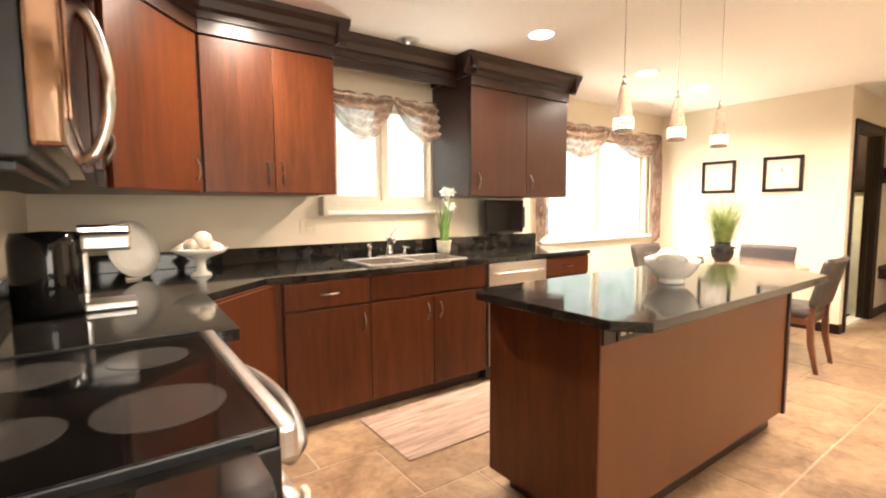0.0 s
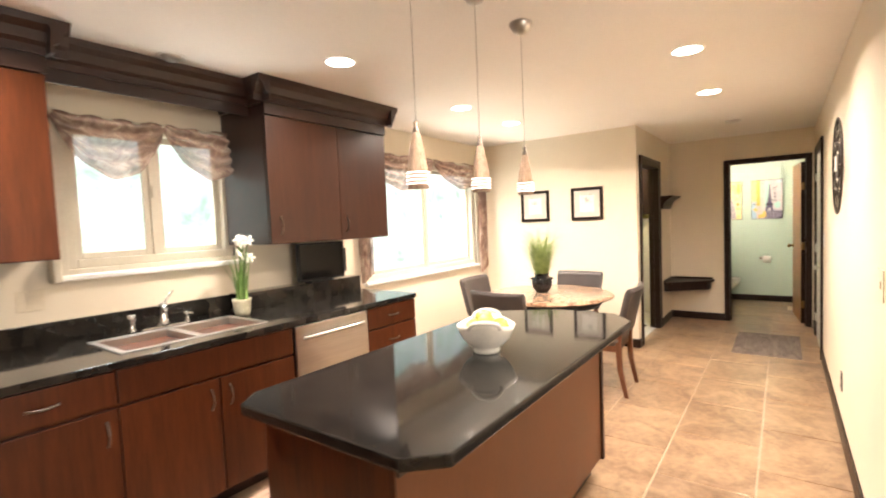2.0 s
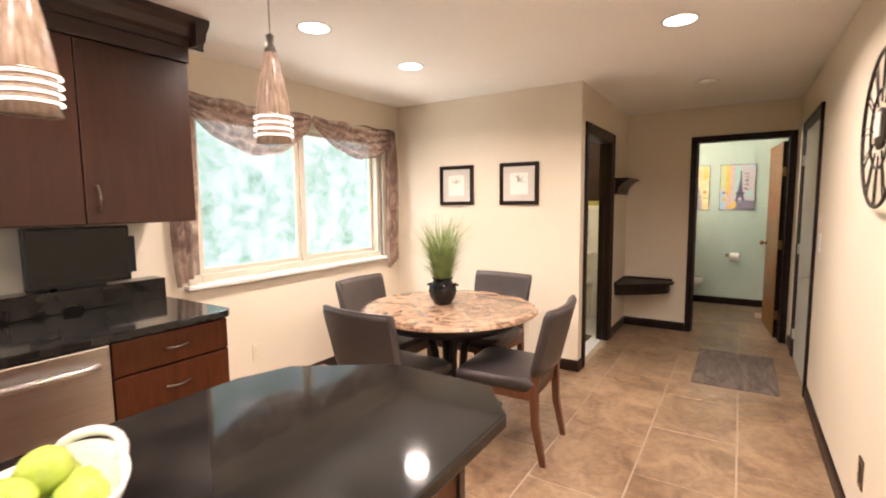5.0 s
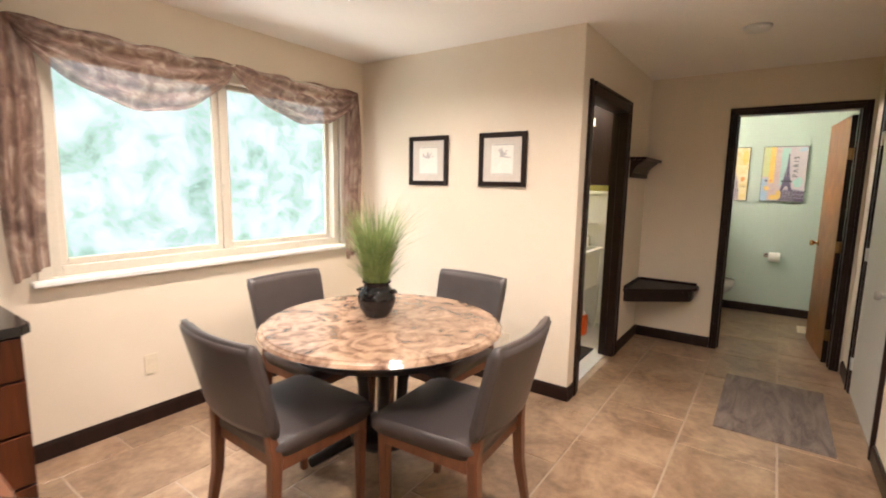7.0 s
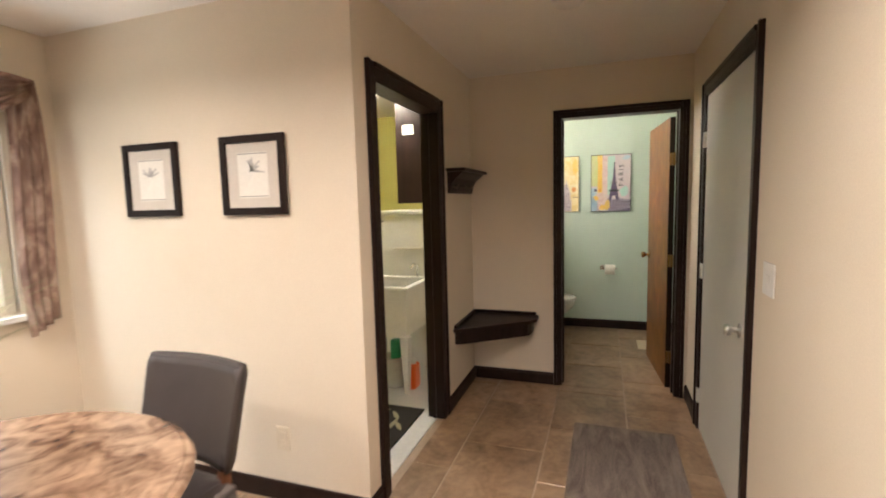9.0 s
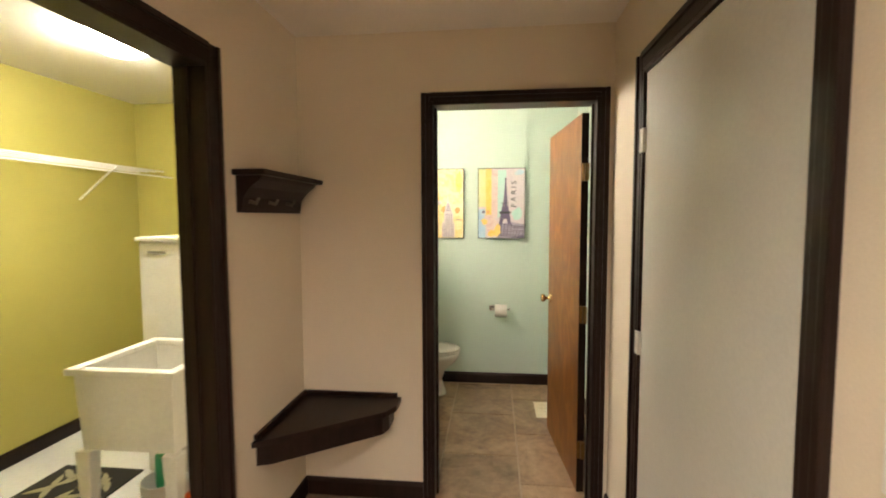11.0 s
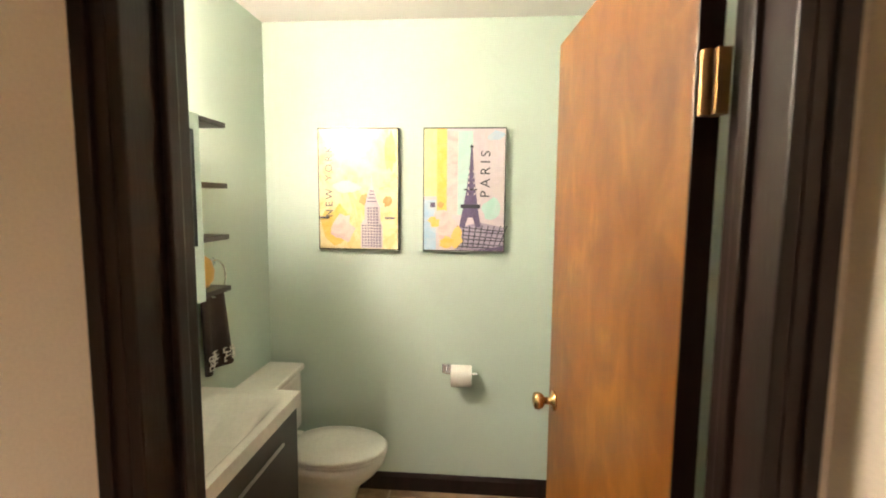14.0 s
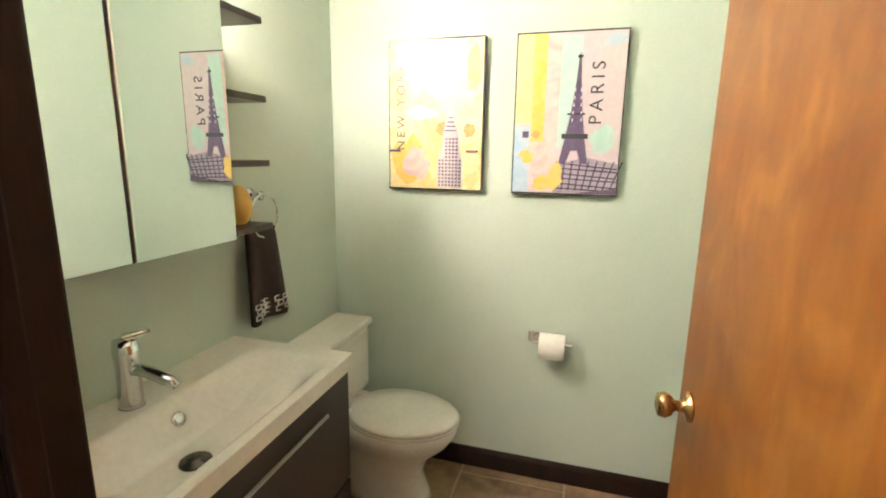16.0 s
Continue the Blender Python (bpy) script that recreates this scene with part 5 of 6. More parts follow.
part("body", box(8.0, 8.65, 2.0, 2.72, 0.004, 1.36, 0.015), WHITE, wm)
part("top_panel", box(7.985, 8.65, 1.99, 2.73, 1.361, 1.385, 0.006), WHITE, wm)
part("handle", box(7.985, 7.998, 2.15, 2.45, 1.05, 1.065, 0.003), PAPER_GREY, wm)
part("badge", box(7.994, 7.9985, 2.55, 2.66, 1.29, 1.305), INK, wm)
kc = thing("dark_wall_cabinet", "dark wooden cabinet above the laundry appliance", "cabinet", (8.45, 2.2, 1.5))
part("body", box(8.10, 8.7, BY + 0.113, 2.45, 1.45, 2.35, 0.004), TRIM, kc)
part("label", box(8.096, 8.0995, 2.28, 2.38, 2.05, 2.13), PAPER, kc, "small pale label")
rod = thing("wire_shelf", "white wire shelf on the laundry wall", "shelf", (7.6, 3.40, 1.85))
for k in range(5):
    part("wire", tube([(6.25, 3.54 - 0.07 * k, 1.86 - (0.05 if k == 4 else 0)), (9.05, 3.54 - 0.07 * k, 1.86 - (0.05 if k == 4 else 0))], 0.006, 6), WHITE, rod)
for x in (6.9, 7.7, 8.5):
    part("bracket", tube([(x, 3.55, 1.62), (x, 3.26, 1.85)], 0.007, 6), WHITE, rod)
dl = thing("dome_light", "lit frosted dome ceiling light in the laundry", "lamp", (7.8, 2.6, CEIL))
part("dome", lathe([(0.0, -0.09), (0.09, -0.075), (0.15, -0.035), (0.16, 0.0), (0, 0)], (7.8, 2.6, CEIL - 0.001), 32), DOME, dl, smooth=True)
bk = thing("waste_bin", "grey-white plastic bin under the laundry tub", "bin", (7.62, 2.28, 0))
part("bin", lathe([(0.075, 0), (0.095, 0.24), (0.098, 0.24), (0.095, 0.245), (0.088, 0.24), (0.07, 0.01), (0, 0.01)], (7.55, 2.28, 0.004), 24), WHITE, bk, smooth=True)
bg = single("detergent_bag", box(7.52, 7.60, 2.20, 2.30, 0.20, 0.38, 0.02), plain("green_film", (0.03, 0.30, 0.12), 0.3), "green and dark packet standing in the bin", "packet", (7.56, 2.25, 0.20))
ob_ = thing("detergent_bottle", "orange detergent bottle on the laundry floor", "bottle", (7.55, 2.10, 0))
part("body", box(7.48, 7.60, 2.075, 2.145, 0.004, 0.20, 0.02), plain("orange_plastic", (0.75, 0.12, 0.02), 0.3), ob_)
part("cap", lathe([(0.022, 0), (0.022, 0.035), (0, 0.037)], (7.54, 2.11, 0.20), 16), WHITE, ob_, smooth=True)
for nm, (a, b, c, d) in (("laundry_rug", (6.55, 7.18, 1.88, 2.42)), ("laundry_mat", (7.6, 8.0, 2.75, 3.25))):
    rgm = thing(nm, "black rug with pale leaf pattern on the laundry floor", "rug", ((a + b) / 2, (c + d) / 2, 0))
    part("mat_body", box(a, b, c, d, 0.004, 0.014, 0.003), plain("black_pile", (0.015, 0.013, 0.011), 0.95), rgm)
    bm = bmesh.new()
    rg3 = random.Random(5)
    for k in range(16):
        cx, cy, an = rg3.uniform(a + .09, b - .09), rg3.uniform(c + .07, d - .07), rg3.uniform(0, 3.1)
        merge(bm, prism([(-0.07, 0), (-0.02, 0.018), (0.05, 0.010), (0.07, 0), (0.02, -0.016), (-0.03, -0.014)], 0.0141, 0.0165 + 0.0001 * k), Matrix.Translation((cx, cy, 0)) @ Matrix.Rotation(an, 4, 'Z'))
    part("leaf_pattern", bm, plain("pale_olive_pile", (0.33, 0.30, 0.20), 0.95), rgm)

# ---- bathroom ----
bd = thing("bathroom_door", "figured honey-brown flush wooden door, open", "door", (8.04, 0.238, 0), kind="structure")
DM = Matrix.Translation((8.04, 0.238, 0)) @ Matrix.Rotation(radians(5.4), 4, 'Z')
part("leaf", merge(bmesh.new(), box(0.0, 0.765, -0.0185, 0.0185, 0.012, 2.02, 0.002), DM), MAPLE_DOOR, bd)
part("hinge_edge", merge(bmesh.new(), box(-0.004, -0.0005, -0.0185, 0.0185, 0.012, 2.02), DM), TRIM, bd, "dark hinge edge")
for s in (1, -1):
    part("knob", lathe([(0.031, 0), (0.031, 0.005), (0.012, 0.010), (0.011, 0.030), (0.022, 0.038), (0.027, 0.050), (0.024, 0.062), (0.012, 0.066), (0, 0.064)], (0, 0, 0), 24, m=DM @ Matrix.Translation((0.70, s * 0.0185, 0.945)) @ Matrix.Rotation(radians(-90 * s), 4, 'X')), BRASS, bd, "aged brass knob", True)
for z in (0.25, 0.98, 1.72):
    part("hinge", merge(bmesh.new(), lathe([(0.008, -0.045), (0.008, 0.045)], (-0.012, 0.010, z), 12, bm=box(-0.03, 0.0, -0.016, 0.004, z - 0.045, z + 0.045, 0.001)), DM), HINGE_BRASS, bd, "aged brass hinge")

vn = thing("vanity", "espresso vanity with a white one-piece basin top", "vanity", (8.66, 1.48, 0))
VX0, VX1, VY0, VZ = 8.14, 8.98, 1.225, 0.838
part("body", box(VX0 + 0.01, VX1 - 0.01, VY0 + 0.03, BY - 0.002, 0.12, VZ - 0.10), ESPRESSO, vn)
for z0, z1 in ((0.13, 0.40), (0.41, VZ - 0.055)):
    d = part("drawer_front", box(VX0 + 0.012, VX1 - 0.012, VY0 + 0.010, VY0 + 0.029, z0, z1, 0.002), ESPRESSO, vn)
    part("handle", box(VX0 + 0.22, VX1 - 0.16, VY0 - 0.006, VY0 + 0.002, z1 - 0.075, z1 - 0.066, 0.002), STEEL, d, "slim steel bar handle")
# basin top with a sloping hollow
bm = bmesh.new()
nx, ny = 48, 36
gv = []
for j in range(ny + 1):
    row = []
    for i in range(nx + 1):
        x = VX0 + (VX1 - VX0) * i / nx
        y = VY0 + (BY - VY0) * j / ny

        def step(v, lo, hi, soft):
            a = min(1, max(0, (v - lo) / soft)) * min(1, max(0, (hi - v) / soft))
            return a
        dip = 0.088 * step(y, VY0 + 0.035, BY - 0.14, 0.07) * step(x, VX0 + 0.05, VX1 - 0.06, 0.18)
        row.append(bm.verts.new((x, y - 0.002, VZ - dip)))
    gv.append(row)
for a, b in zip(gv, gv[1:]):
    for i in range(nx):
        bm.faces.new((a[i], a[i + 1], b[i + 1], b[i]))
part("basin_top", bm, CERAMIC, vn, smooth=True)
bm = box(VX0, VX1, VY0, VY0 + 0.02, VZ - 0.05, VZ - 0.001)
box(VX0, VX0 + 0.02, VY0 + 0.02, BY - 0.002, VZ - 0.05, VZ - 0.001, bm=bm)
box(VX1 - 0.02, VX1, VY0 + 0.02, BY - 0.002, VZ - 0.05, VZ - 0.001, bm=bm)
part("basin_edge", bm, CERAMIC, vn)
DRX, DRY = 8.495, 1.375
part("drain", lathe([(0.0, 0.012), (0.018, 0.012), (0.020, 0.006), (0.034, 0.004), (0.036, 0), (0, 0)], (DRX, DRY, VZ - 0.084), 28), plain("dark_bronze_metal", (0.05, 0.045, 0.04), 0.25, 0.8), vn, "dark pop-up drain", True)
part("overflow", lathe([(0.008, 0), (0.018, 0.0), (0.018, 0.006), (0.008, 0.006)], (0, 0, 0), 20, m=Matrix.Translation((8.565, 1.492, VZ - 0.040)) @ Matrix.Rotation(radians(60), 4, 'X')), CHROME, vn, smooth=True)
bf = thing("basin_faucet", "chrome single-lever basin faucet", "faucet", (8.53, 1.67, VZ))
part("body", lathe([(0.029, 0), (0.027, 0.01), (0.026, 0.12), (0.029, 0.14), (0.026, 0.17), (0.0, 0.174)], (8.53, 1.59, VZ), 24), CHROME, bf, smooth=True)
part("spout", tube([(8.53, 1.585, VZ + 0.095), (8.531, 1.54, VZ + 0.10), (8.545, 1.48, VZ + 0.075), (8.548, 1.465, VZ + 0.062)], 0.015), CHROME, bf, smooth=True)
part("lever", tube([(8.53, 1.59, VZ + 0.17), (8.531, 1.59, VZ + 0.18), (8.545, 1.53, VZ + 0.195)], 0.009, r_end=0.006), CHROME, bf, smooth=True)

MY = 1.45
mcab = thing("mirror_cabinet", "mirrored bathroom wall cabinet with dark side shelves", "cabinet", (8.65, 1.67, 1.06))
part("body", box(8.14, 8.765, MY + 0.02, BY - 0.002, 1.225, 1.82), ESPRESSO, mcab)
for a, b in ((8.14, 8.460), (8.468, 8.77)):
    part("mirror_door", box(a, b, MY, MY + 0.019, 1.22, 1.82, 0.002), MIRROR, mcab, "mirrored door")
part("divider", box(8.4605, 8.4675, MY + 0.004, MY + 0.0195, 1.22, 1.82), BLACK, mcab)
for z in (1.81, 1.60, 1.42, 1.235):
    part("shelf", box(8.77, 8.935, MY + 0.005, BY - 0.002, z - 0.009, z + 0.009, 0.002), ESPRESSO, mcab, "dark open shelf")
single("amber_jar", lathe([(0.025, 0), (0.042, 0.025), (0.046, 0.06), (0.036, 0.095), (0.02, 0.11), (0, 0.112)], (8.87, 1.53, 1.2445), 24), AMBER, "round amber candle jar on the dark shelf", "candle", (8.87, 1.53, 1.2445), smooth=True)
vl = thing("vanity_light", "lit white bar light above the mirror cabinet", "lamp", (8.62, 1.68, 1.98))
part("back_plate", box(8.24, 8.76, BY - 0.03, BY - 0.002, 2.03, 2.12, 0.006), CHROME, vl)
for x in (8.34, 8.50, 8.66):
    part("globe", lathe([(0.0, -0.055), (0.035, -0.045), (0.055, -0.005), (0.045, 0.035), (0.02, 0.055), (0.02, 0.07), (0, 0.07)], (x, 1.555, 2.05), 20), GLOBE, vl, "lit frosted globe", True)
    part("arm", tube([(x, BY - 0.03, 2.08), (x, BY - 0.08, 2.12), (x, 1.555, 2.12)], 0.008), CHROME, vl)

tr = thing("towel_ring", "chrome towel ring on the green wall", "towel ring", (9.10, BY, 1.2))
part("rosette", lathe([(0.026, 0), (0.026, 0.008), (0.014, 0.014), (0.012, 0.045), (0.018, 0.05), (0, 0.054)], (0, 0, 0), 20, m=Matrix.Translation((9.10, BY - 0.001, 1.305)) @ Matrix.Rotation(radians(90), 4, 'X')), CHROME, tr, smooth=True)
part("ring", tube([(9.115 + 0.075 * math.cos(2 * math.pi * i / 32), BY - 0.05, 1.235 + 0.075 * math.sin(2 * math.pi * i / 32)) for i in range(33)], 0.005, 8), CHROME, tr, smooth=True)
ht = thing("hand_towel", "dark brown hand towel with pale square border", "towel", (9.09, BY - 0.05, 0.86))
bm = bmesh.new()
nu, nv = 20, 26
gv = []
for j in range(nv + 1):
    v = j / nv
    row = []
    for i in range(nu + 1):
        u = i / nu
        w = 0.15 + 0.07 * v
        row.append((9.09 + (u - 0.5) * w + 0.015 * v, BY - 0.055 - 0.012 * math.sin(u * 9 + 1) * (0.4 + v) - 0.01 * v, 1.195 - 0.325 * v))
    gv.append(row)
for off, flip in ((0.0, 0), (0.016, 1)):
    vv = [[bm.verts.new((x, y + off, z)) for x, y, z in row] for row in gv]
    for a, b in zip(vv, vv[1:]):
        for i in range(nu):
            bm.faces.new((a[i], a[i + 1], b[i + 1], b[i]))
    if off:
        for j in range(nv):
            for k in (0, nu):
                bm.faces.new((vv[j][k], vv[j + 1][k], first[j + 1][k], first[j][k]))
        for i in range(nu):
            for k in (0, nv):
                bm.faces.new((vv[k][i], vv[k][i + 1], first[k][i + 1], first[k][i]))
    else:
        first = vv
part("cloth", bm, BROWN_TOWEL, ht, smooth=True)
bm = bmesh.new()
rg4 = random.Random(8)
for r_ in range(3):
    for c_ in range(5):
        v = 0.80 + 0.058 * r_
        w = 0.15 + 0.07 * v
        u = (c_ + 0.5 + (0.2 if r_ % 2 else 0)) / 5.4
        xx = 9.09 + (u - 0.5) * w + 0.015 * v
        yy = BY - 0.055 - 0.012 * math.sin(u * 9 + 1) * (0.4 + v) - 0.01 * v - 0.0018
        zz = 1.195 - 0.325 * v
        s = 0.013 + rg4.uniform(-0.002, 0.002)
        for a in ((-s, s, s - 0.0035, s), (-s, s, -s, -s + 0.0035)):
            box(xx + a[0] * 1.25, xx + a[1] * 1.25, yy - 0.002, yy + 0.002, zz + a[2] * 0.7, zz + a[3] * 0.7, bm=bm)
        for a in ((-s, -s + 0.003), (s - 0.003, s)):
            box(xx + a[0] * 1.25, xx + a[1] * 1.25, yy - 0.002, yy + 0.002, zz - s * 0.7, zz + s * 0.7, bm=bm)
part("square_border", bm, PAPER, ht, "pale embroidered squares")

# toilet
tl = thing("toilet", "off-white toilet with closed lid", "toilet", (9.42, 1.4, 0))
TX = 9.42
part("tank", box(TX - 0.17, TX + 0.235, 1.485, BY - 0.004, 0.36, 0.665, 0.025, seg=3), CERAMIC, tl)
part("tank_lid", box(TX - 0.182, TX + 0.247, 1.472, BY - 0.003, 0.666, 0.70, 0.012, seg=3), CERAMIC, tl)
part("flush_lever", tube([(TX - 0.15, 1.493, 0.61), (TX - 0.15, 1.475, 0.61), (TX - 0.09, 1.47, 0.60)], 0.007), CHROME, tl, smooth=True)
TY = 1.24


def oval(profile, cy=TY):
    t = bmesh.new()
    n = 40
    rings = []
    for rx, front, back, z in profile:
        ring = []
        for i in range(n):
            a = 2 * math.pi * i / n
            s = math.sin(a)
            ring.append(t.verts.new((TX + rx * math.cos(a), cy + (back if s > 0 else front) * s, z)))
        rings.append(ring)
    for a, b in zip(rings, rings[1:]):
        for i in range(n):
            t.faces.new((a[i], a[(i + 1) % n], b[(i + 1) % n], b[i]))
    t.faces.new(rings[0])
    t.faces.new(rings[-1])
    return t


part("bowl", oval([(0.115, 0.14, 0.28, 0.0), (0.11, 0.13, 0.28, 0.03), (0.09, 0.10, 0.27, 0.12), (0.10, 0.13, 0.28, 0.20), (0.15, 0.21, 0.30, 0.27), (0.178, 0.245, 0.31, 0.32), (0.182, 0.25, 0.31, 0.35), (0.172, 0.24, 0.30, 0.358)]), CERAMIC, tl, smooth=True)
part("seat", oval([(0.178, 0.25, 0.22, 0.360), (0.186, 0.258, 0.225, 0.366), (0.184, 0.256, 0.224, 0.376)]), CERAMIC, tl, smooth=True)
part("lid", oval([(0.182, 0.254, 0.22, 0.379), (0.187, 0.259, 0.225, 0.386), (0.176, 0.246, 0.215, 0.396), (0.10, 0.15, 0.12, 0.402)]), CERAMIC, tl, smooth=True)
for s in (-0.08, 0.08):
    part("lid_hinge", box(TX + s - 0.02, TX + s + 0.02, 1.425, 1.465, 0.36, 0.40, 0.006), CERAMIC, tl)

tp = thing("toilet_paper_holder", "chrome toilet paper holder on the green wall", "holder", (BX, 0.67, 0.62))
part("mount", box(BX - 0.012, BX - 0.001, 0.695, 0.745, 0.66, 0.71, 0.004), CHROME, tp)
part("post", tube([(BX - 0.008, 0.72, 0.685), (BX - 0.07, 0.72, 0.685), (BX - 0.07, 0.56, 0.685)], 0.007), CHROME, tp)
part("roll", lathe([(0.018, 0), (0.052, 0.0), (0.054, 0.004), (0.054, 0.10), (0.052, 0.104), (0.018, 0.104)], (0, 0, 0), 32, m=Matrix.Translation((BX - 0.07, 0.59, 0.672)) @ Matrix.Rotation(radians(-90), 4, 'X')), PAPER, tp, "white paper roll", True)
fv = thing("floor_vent", "beige metal floor vent beside the bathroom door", "vent", (9.30, 0.31, 0))
part("frame", box(8.99, 9.28, 0.26, 0.385, 0.0, 0.006, 0.002), PLATE, fv)
for k in range(9):
    part("slat", box(9.01 + 0.027 * k, 9.025 + 0.027 * k, 0.275, 0.37, 0.0062, 0.010), PLATE, fv)
ev = thing("exhaust_fan", "white slatted exhaust fan grille in the bathroom ceiling", "vent", (9.25, 1.08, 2.44))
part("frame", box(9.12, 9.38, 0.94, 1.22, 2.428, 2.439, 0.003), WHITE, ev)
for k in range(8):
    part("slat", box(9.14 + 0.029 * k, 9.155 + 0.029 * k, 0.96, 1.20, 2.420, 2.4278), PLATE, ev)


def letters(text, size, m, parent, material):
    cu = bpy.data.curves.new("lettering", 'FONT')
    cu.body = text
    cu.size = size
    cu.extrude = 0.0006
    cu.space_character = 1.45
    tmp = bpy.data.objects.new("lettering", cu)
    scene.collection.objects.link(tmp)
    bpy.context.view_layer.update()
    me = bpy.data.meshes.new_from_object(tmp)
    bpy.data.objects.remove(tmp)
    me.transform(Matrix.Translation(-ORIGIN[parent]) @ m)
    me.materials.append(material)
    ob = new("lettering", me)
    ob.parent = parent
    ORIGIN[ob] = ORIGIN[parent]
    return ob


def flat(name, rgb, other=None, scale=9.0, dist=1.0):
    return surface(name, other or tuple(c * 0.8 for c in rgb), rgb, scale, rough=0.27, relief=0.0, fine=40, distortion=dist, spread=(0.38, 0.6))


VIOLET = flat("violet_ink", (0.085, 0.06, 0.12), (0.16, 0.13, 0.22), 40)
PINK = flat("pink_wash", (0.62, 0.42, 0.42), (0.78, 0.66, 0.62), 10)
GOLD = flat("gold_wash", (0.80, 0.50, 0.08), (0.82, 0.62, 0.25), 12)
PALE = flat("pale_yellow_wash", (0.82, 0.74, 0.48), (0.80, 0.60, 0.24), 5, 1.5)
TEAL = flat("teal_wash", (0.42, 0.66, 0.58), (0.55, 0.70, 0.66), 9)
LIME = flat("lime_wash", (0.58, 0.62, 0.26), (0.66, 0.66, 0.40), 9)
SKY = flat("sky_wash", (0.35, 0.52, 0.68), (0.60, 0.66, 0.70), 9)
ORANGE = flat("orange_wash", (0.72, 0.27, 0.06), (0.78, 0.45, 0.2), 16)
LILAC = flat("lilac_wash", (0.58, 0.50, 0.55), (0.70, 0.62, 0.62), 9)
MAUVE = flat("mauve_wash", (0.27, 0.22, 0.33), (0.46, 0.40, 0.50), 14)
DARKINK = plain("dark_ink", (0.03, 0.03, 0.04), 0.5)


def poster(y_left, w, z0, h, label):
    th = thing("canvas_print", label, "picture", (BX, y_left - w / 2, z0), group="city prints in the bathroom")
    part("edge", box(BX - 0.034, BX - 0.001, y_left - w, y_left, z0, z0 + h, 0.002), BLACK, th, "black canvas edge")
    M = Matrix(((0, 0, -1, BX - 0.0342), (-1, 0, 0, y_left), (0, 1, 0, z0), (0, 0, 0, 1)))   # u to the viewer's right, v up, n out of the wall
    count = [0]

    def shape(points, material, name="printed_shape"):
        count[0] += 1
        lift = 0.0004 + 0.00012 * count[0]
        return part(name, merge(bmesh.new(), prism([(u * w, v * h) for u, v in points], 0.0, lift), M), material, th)

    def rect(u0, u1, v0, v1, material, name="printed_shape"):
        return shape([(u0, v0), (u1, v0), (u1, v1), (u0, v1)], material, name)
    return th, M, shape, rect


def blot(seed, u, v, ru, rv, n=14):
    r = random.Random(seed)
    return [(min(0.985, max(0.015, u + ru * math.cos(2 * math.pi * i / n) * r.uniform(0.65, 1.2))), min(0.985, max(0.015, v + rv * math.sin(2 * math.pi * i / n) * r.uniform(0.65, 1.2)))) for i in range(n)]


# New York print
NYW, PZ, PH = 0.413, 1.303, 0.612
th, M, shape, rect = poster(1.382, NYW, PZ, PH, "yellow canvas city print with a skyscraper and lettering")
rect(0.012, 0.988, 0.01, 0.99, PALE, "print_ground")
shape(blot(1, 0.22, 0.2, 0.2, 0.18), GOLD)
shape(blot(2, 0.30, 0.18, 0.14, 0.13), PINK)
shape(blot(3, 0.9, 0.8, 0.07, 0.17), GOLD)
shape(blot(4, 0.58, 0.42, 0.08, 0.05), ORANGE)
shape(blot(5, 0.86, 0.40, 0.06, 0.05), ORANGE)
shape(blot(6, 0.35, 0.52, 0.18, 0.05), LILAC)
shape([(0.53, 0.015), (0.80, 0.015), (0.80, 0.20), (0.77, 0.26), (0.77, 0.36), (0.73, 0.42), (0.71, 0.48), (0.675, 0.54), (0.665, 0.62), (0.655, 0.54), (0.62, 0.48), (0.60, 0.42), (0.58, 0.36), (0.58, 0.26), (0.53, 0.22)], LILAC, "skyscraper")
for i in range(7):
    for j in range(14):
        u, v = 0.545 + 0.036 * i, 0.03 + 0.024 * j
        if 0.59 < u < 0.76 or v < 0.2:
            rect(u, u + 0.018, v, v + 0.013, VIOLET, "printed_window")
for k in range(4):
    rect(0.615 + 0.012 * k, 0.725 - 0.012 * k, 0.40 + 0.028 * k, 0.408 + 0.028 * k, VIOLET)
for k in range(10):
    rect(0.02 + 0.024 * (k % 5) + (0.82 if k > 4 else 0), 0.034 + 0.024 * (k % 5) + (0.82 if k > 4 else 0), 0.26, 0.275, VIOLET)
letters("NEW YORK", 0.052, M @ Matrix.Translation((0.18 * NYW, 0.27 * PH, 0.004)) @ Matrix.Rotation(radians(90), 4, 'Z'), th, INK)

# Paris print
PW = 0.409
th, M, shape, rect = poster(0.846, PW, PZ, PH, "colourful canvas city print with an iron tower and lettering")
rect(0.012, 0.988, 0.01, 0.99, LILAC, "print_ground")
rect(0.012, 0.20, 0.45, 0.99, LIME)
rect(0.17, 0.29, 0.30, 0.99, GOLD)
rect(0.29, 0.42, 0.30, 0.97, PINK)
rect(0.42, 0.60, 0.30, 0.97, TEAL)
shape(blot(11, 0.88, 0.93, 0.1, 0.045), SKY)
rect(0.012, 0.16, 0.012, 0.42, SKY)
shape(blot(12, 0.30, 0.18, 0.16, 0.14), PINK)
shape(blot(13, 0.14, 0.25, 0.08, 0.05), GOLD)
shape(blot(14, 0.22, 0.38, 0.045, 0.025), ORANGE)
shape(blot(15, 0.30, 0.07, 0.10, 0.05), GOLD)
rect(0.09, 0.15, 0.36, 0.40, VIOLET)
shape(blot(16, 0.84, 0.35, 0.12, 0.10), TEAL)
shape([(0.40, 0.012), (0.985, 0.012), (0.985, 0.20), (0.70, 0.24), (0.45, 0.20)], MAUVE, "roof_mass")
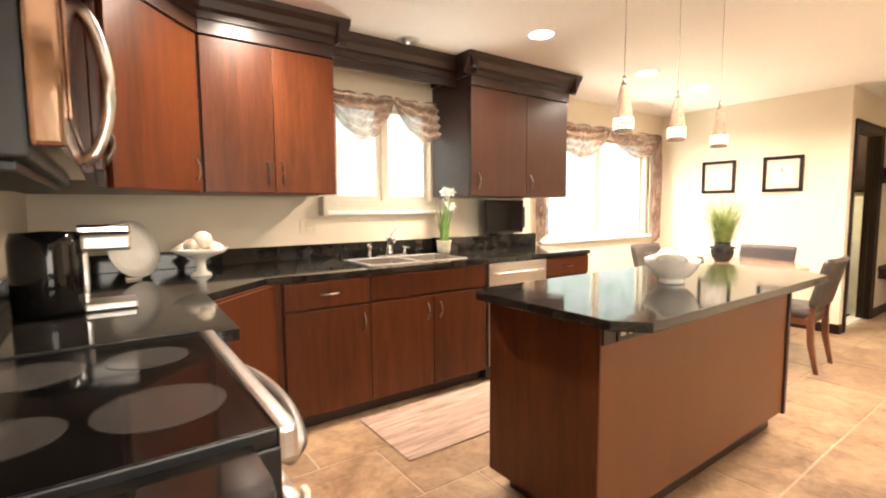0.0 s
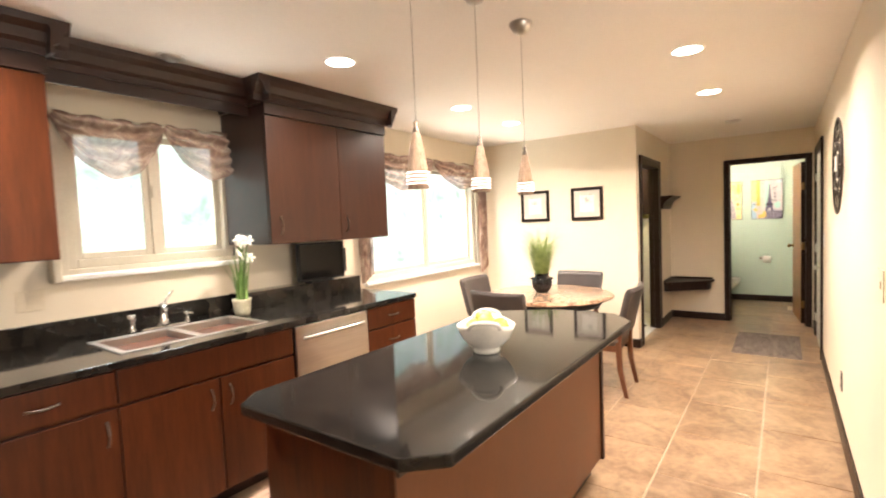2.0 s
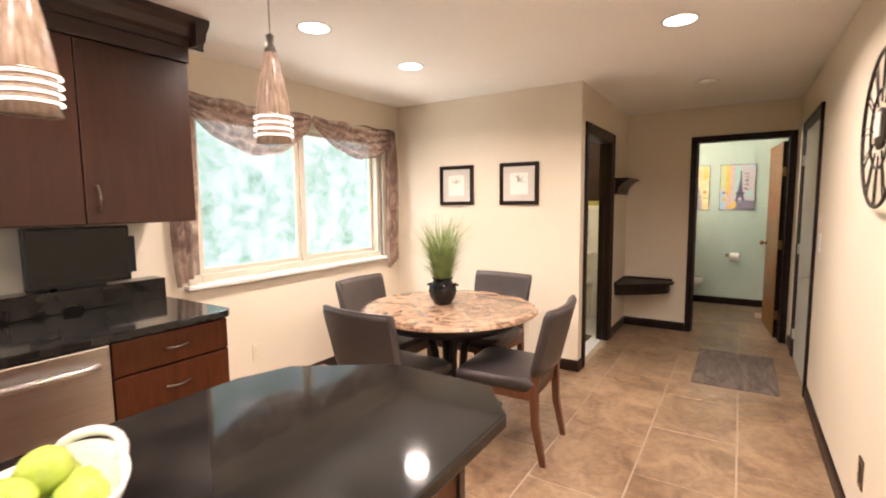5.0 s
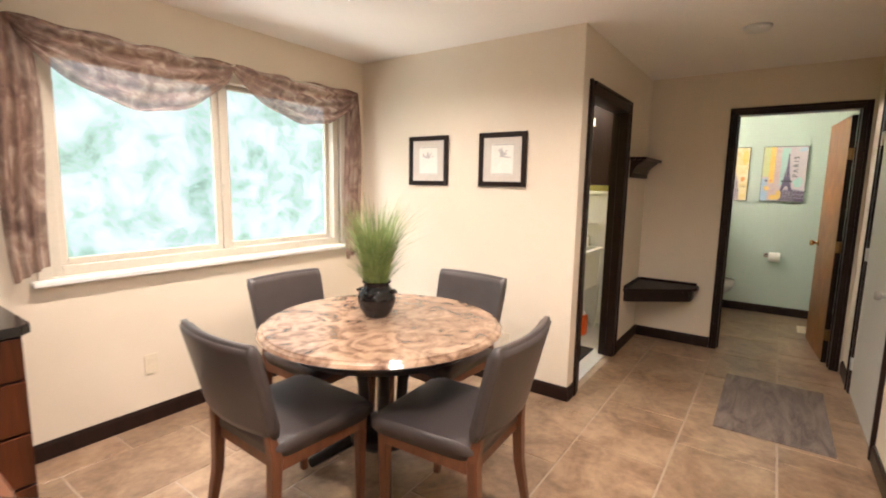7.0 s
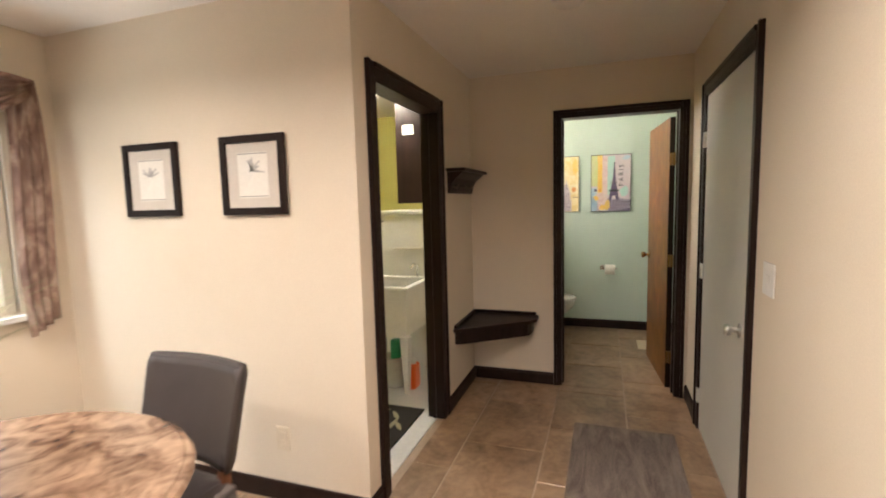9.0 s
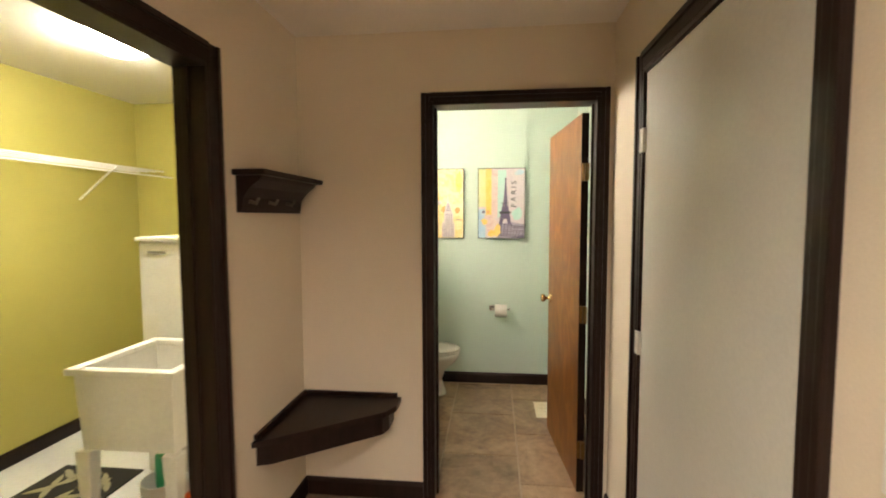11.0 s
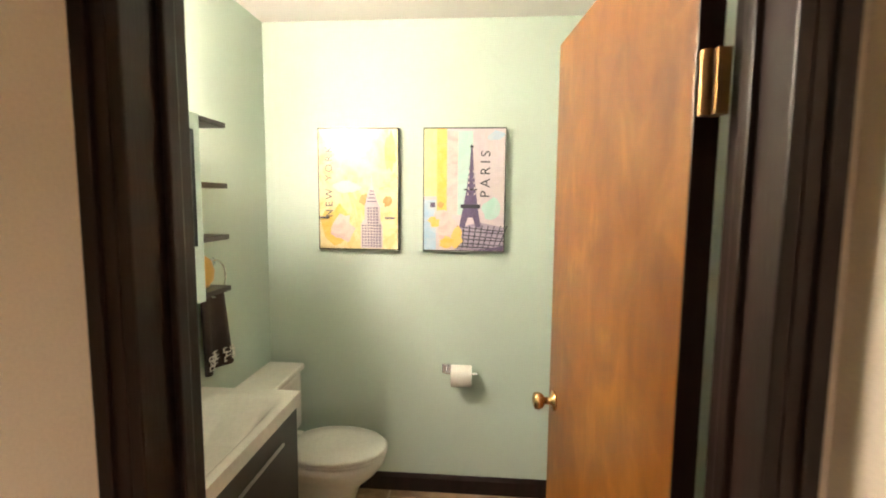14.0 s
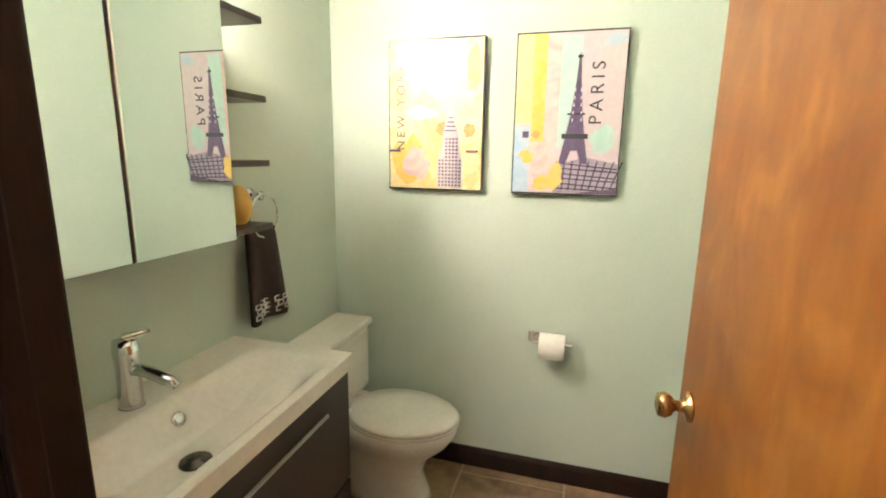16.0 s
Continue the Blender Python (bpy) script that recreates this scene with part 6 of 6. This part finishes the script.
for k in range(9):
    shape([(0.42 + 0.062 * k, 0.03), (0.432 + 0.062 * k, 0.03), (0.372 + 0.075 * k + 0.06, 0.215), (0.36 + 0.075 * k + 0.06, 0.215)], DARKINK, "roof_line")
for k in range(6):
    shape([(0.42, 0.20 - 0.032 * k), (0.98, 0.165 - 0.03 * k + 0.01 * (k % 2)), (0.98, 0.173 - 0.03 * k + 0.01 * (k % 2)), (0.42, 0.207 - 0.032 * k)], DARKINK, "roof_line")
shape([(0.60, 0.012), (0.985, 0.012), (0.985, 0.05)], VIOLET, "eaves")
shape(blot(21, 0.42, 0.12, 0.07, 0.10), GOLD)
shape(blot(22, 0.24, 0.30, 0.10, 0.05), PINK)
tow = [(0.445, 0.20), (0.49, 0.36), (0.53, 0.50), (0.565, 0.70), (0.577, 0.83), (0.588, 0.88), (0.60, 0.83), (0.612, 0.70), (0.64, 0.50), (0.67, 0.36), (0.71, 0.20), (0.645, 0.20), (0.61, 0.28), (0.55, 0.28), (0.51, 0.20)]
shape(tow, VIOLET, "tower")
rect(0.46, 0.70, 0.355, 0.385, DARKINK)
rect(0.50, 0.66, 0.50, 0.512, DARKINK)
rect(0.565, 0.61, 0.84, 0.855, DARKINK)
for k in range(5):
    rect(0.555 - 0.003 * k, 0.567 - 0.003 * k, 0.64 - 0.045 * k, 0.66 - 0.045 * k, LILAC)
    rect(0.608 + 0.004 * k, 0.62 + 0.004 * k, 0.64 - 0.045 * k, 0.66 - 0.045 * k, LILAC)
letters("PARIS", 0.068, M @ Matrix.Translation((0.81 * PW, 0.44 * PH, 0.004)) @ Matrix.Rotation(radians(90), 4, 'Z'), th, DARKINK)

# ---- floor tiles ----
TLX, TLY, GAP = 0.615, 0.47, 0.008
tile_me = {}


def tile(x0, x1, y0, y1):
    key = (round(x1 - x0, 3), round(y1 - y0, 3))
    if key not in tile_me:
        w, d = key
        tile_me[key] = mesh_of("tile", box(-w / 2, w / 2, -d / 2, d / 2, -0.006, 0.0, 0.0025, seg=1), TILE)
    ob = new("tile", tile_me[key])
    ob.location = ((x0 + x1) / 2, (y0 + y1) / 2, 0)
    ob.parent = floor


def lay(ax0, ax1, ay0, ay1, oy):
    j = math.floor((ay0 - oy) / TLY)
    while oy + j * TLY < ay1:
        ya, yb = max(ay0, oy + j * TLY + GAP / 2), min(ay1, oy + (j + 1) * TLY - GAP / 2)
        shift = 0.10 + (TLX / 2 if j % 2 else 0)
        i = math.floor((ax0 - shift) / TLX)
        while shift + i * TLX < ax1:
            xa, xb = max(ax0, shift + i * TLX + GAP / 2), min(ax1, shift + (i + 1) * TLX - GAP / 2)
            if xb - xa > 0.02 and yb - ya > 0.02:
                tile(xa, xb, ya, yb)
            i += 1
        j += 1


lay(LX, RX, SY + 0.001, WY, 0.08)
lay(RX, EX, SY + 0.001, HY, 0.08)
lay(LX, 2.84, -2.6, SY - 0.001, 0.08)
lay(EX, BX, B0, B1, 0.08)
lay(EX + 0.122, BX, B1 + 0.001, BY, 0.08)
lay(EX + 0.122, BX, 0.0, B0 - 0.001, 0.08)
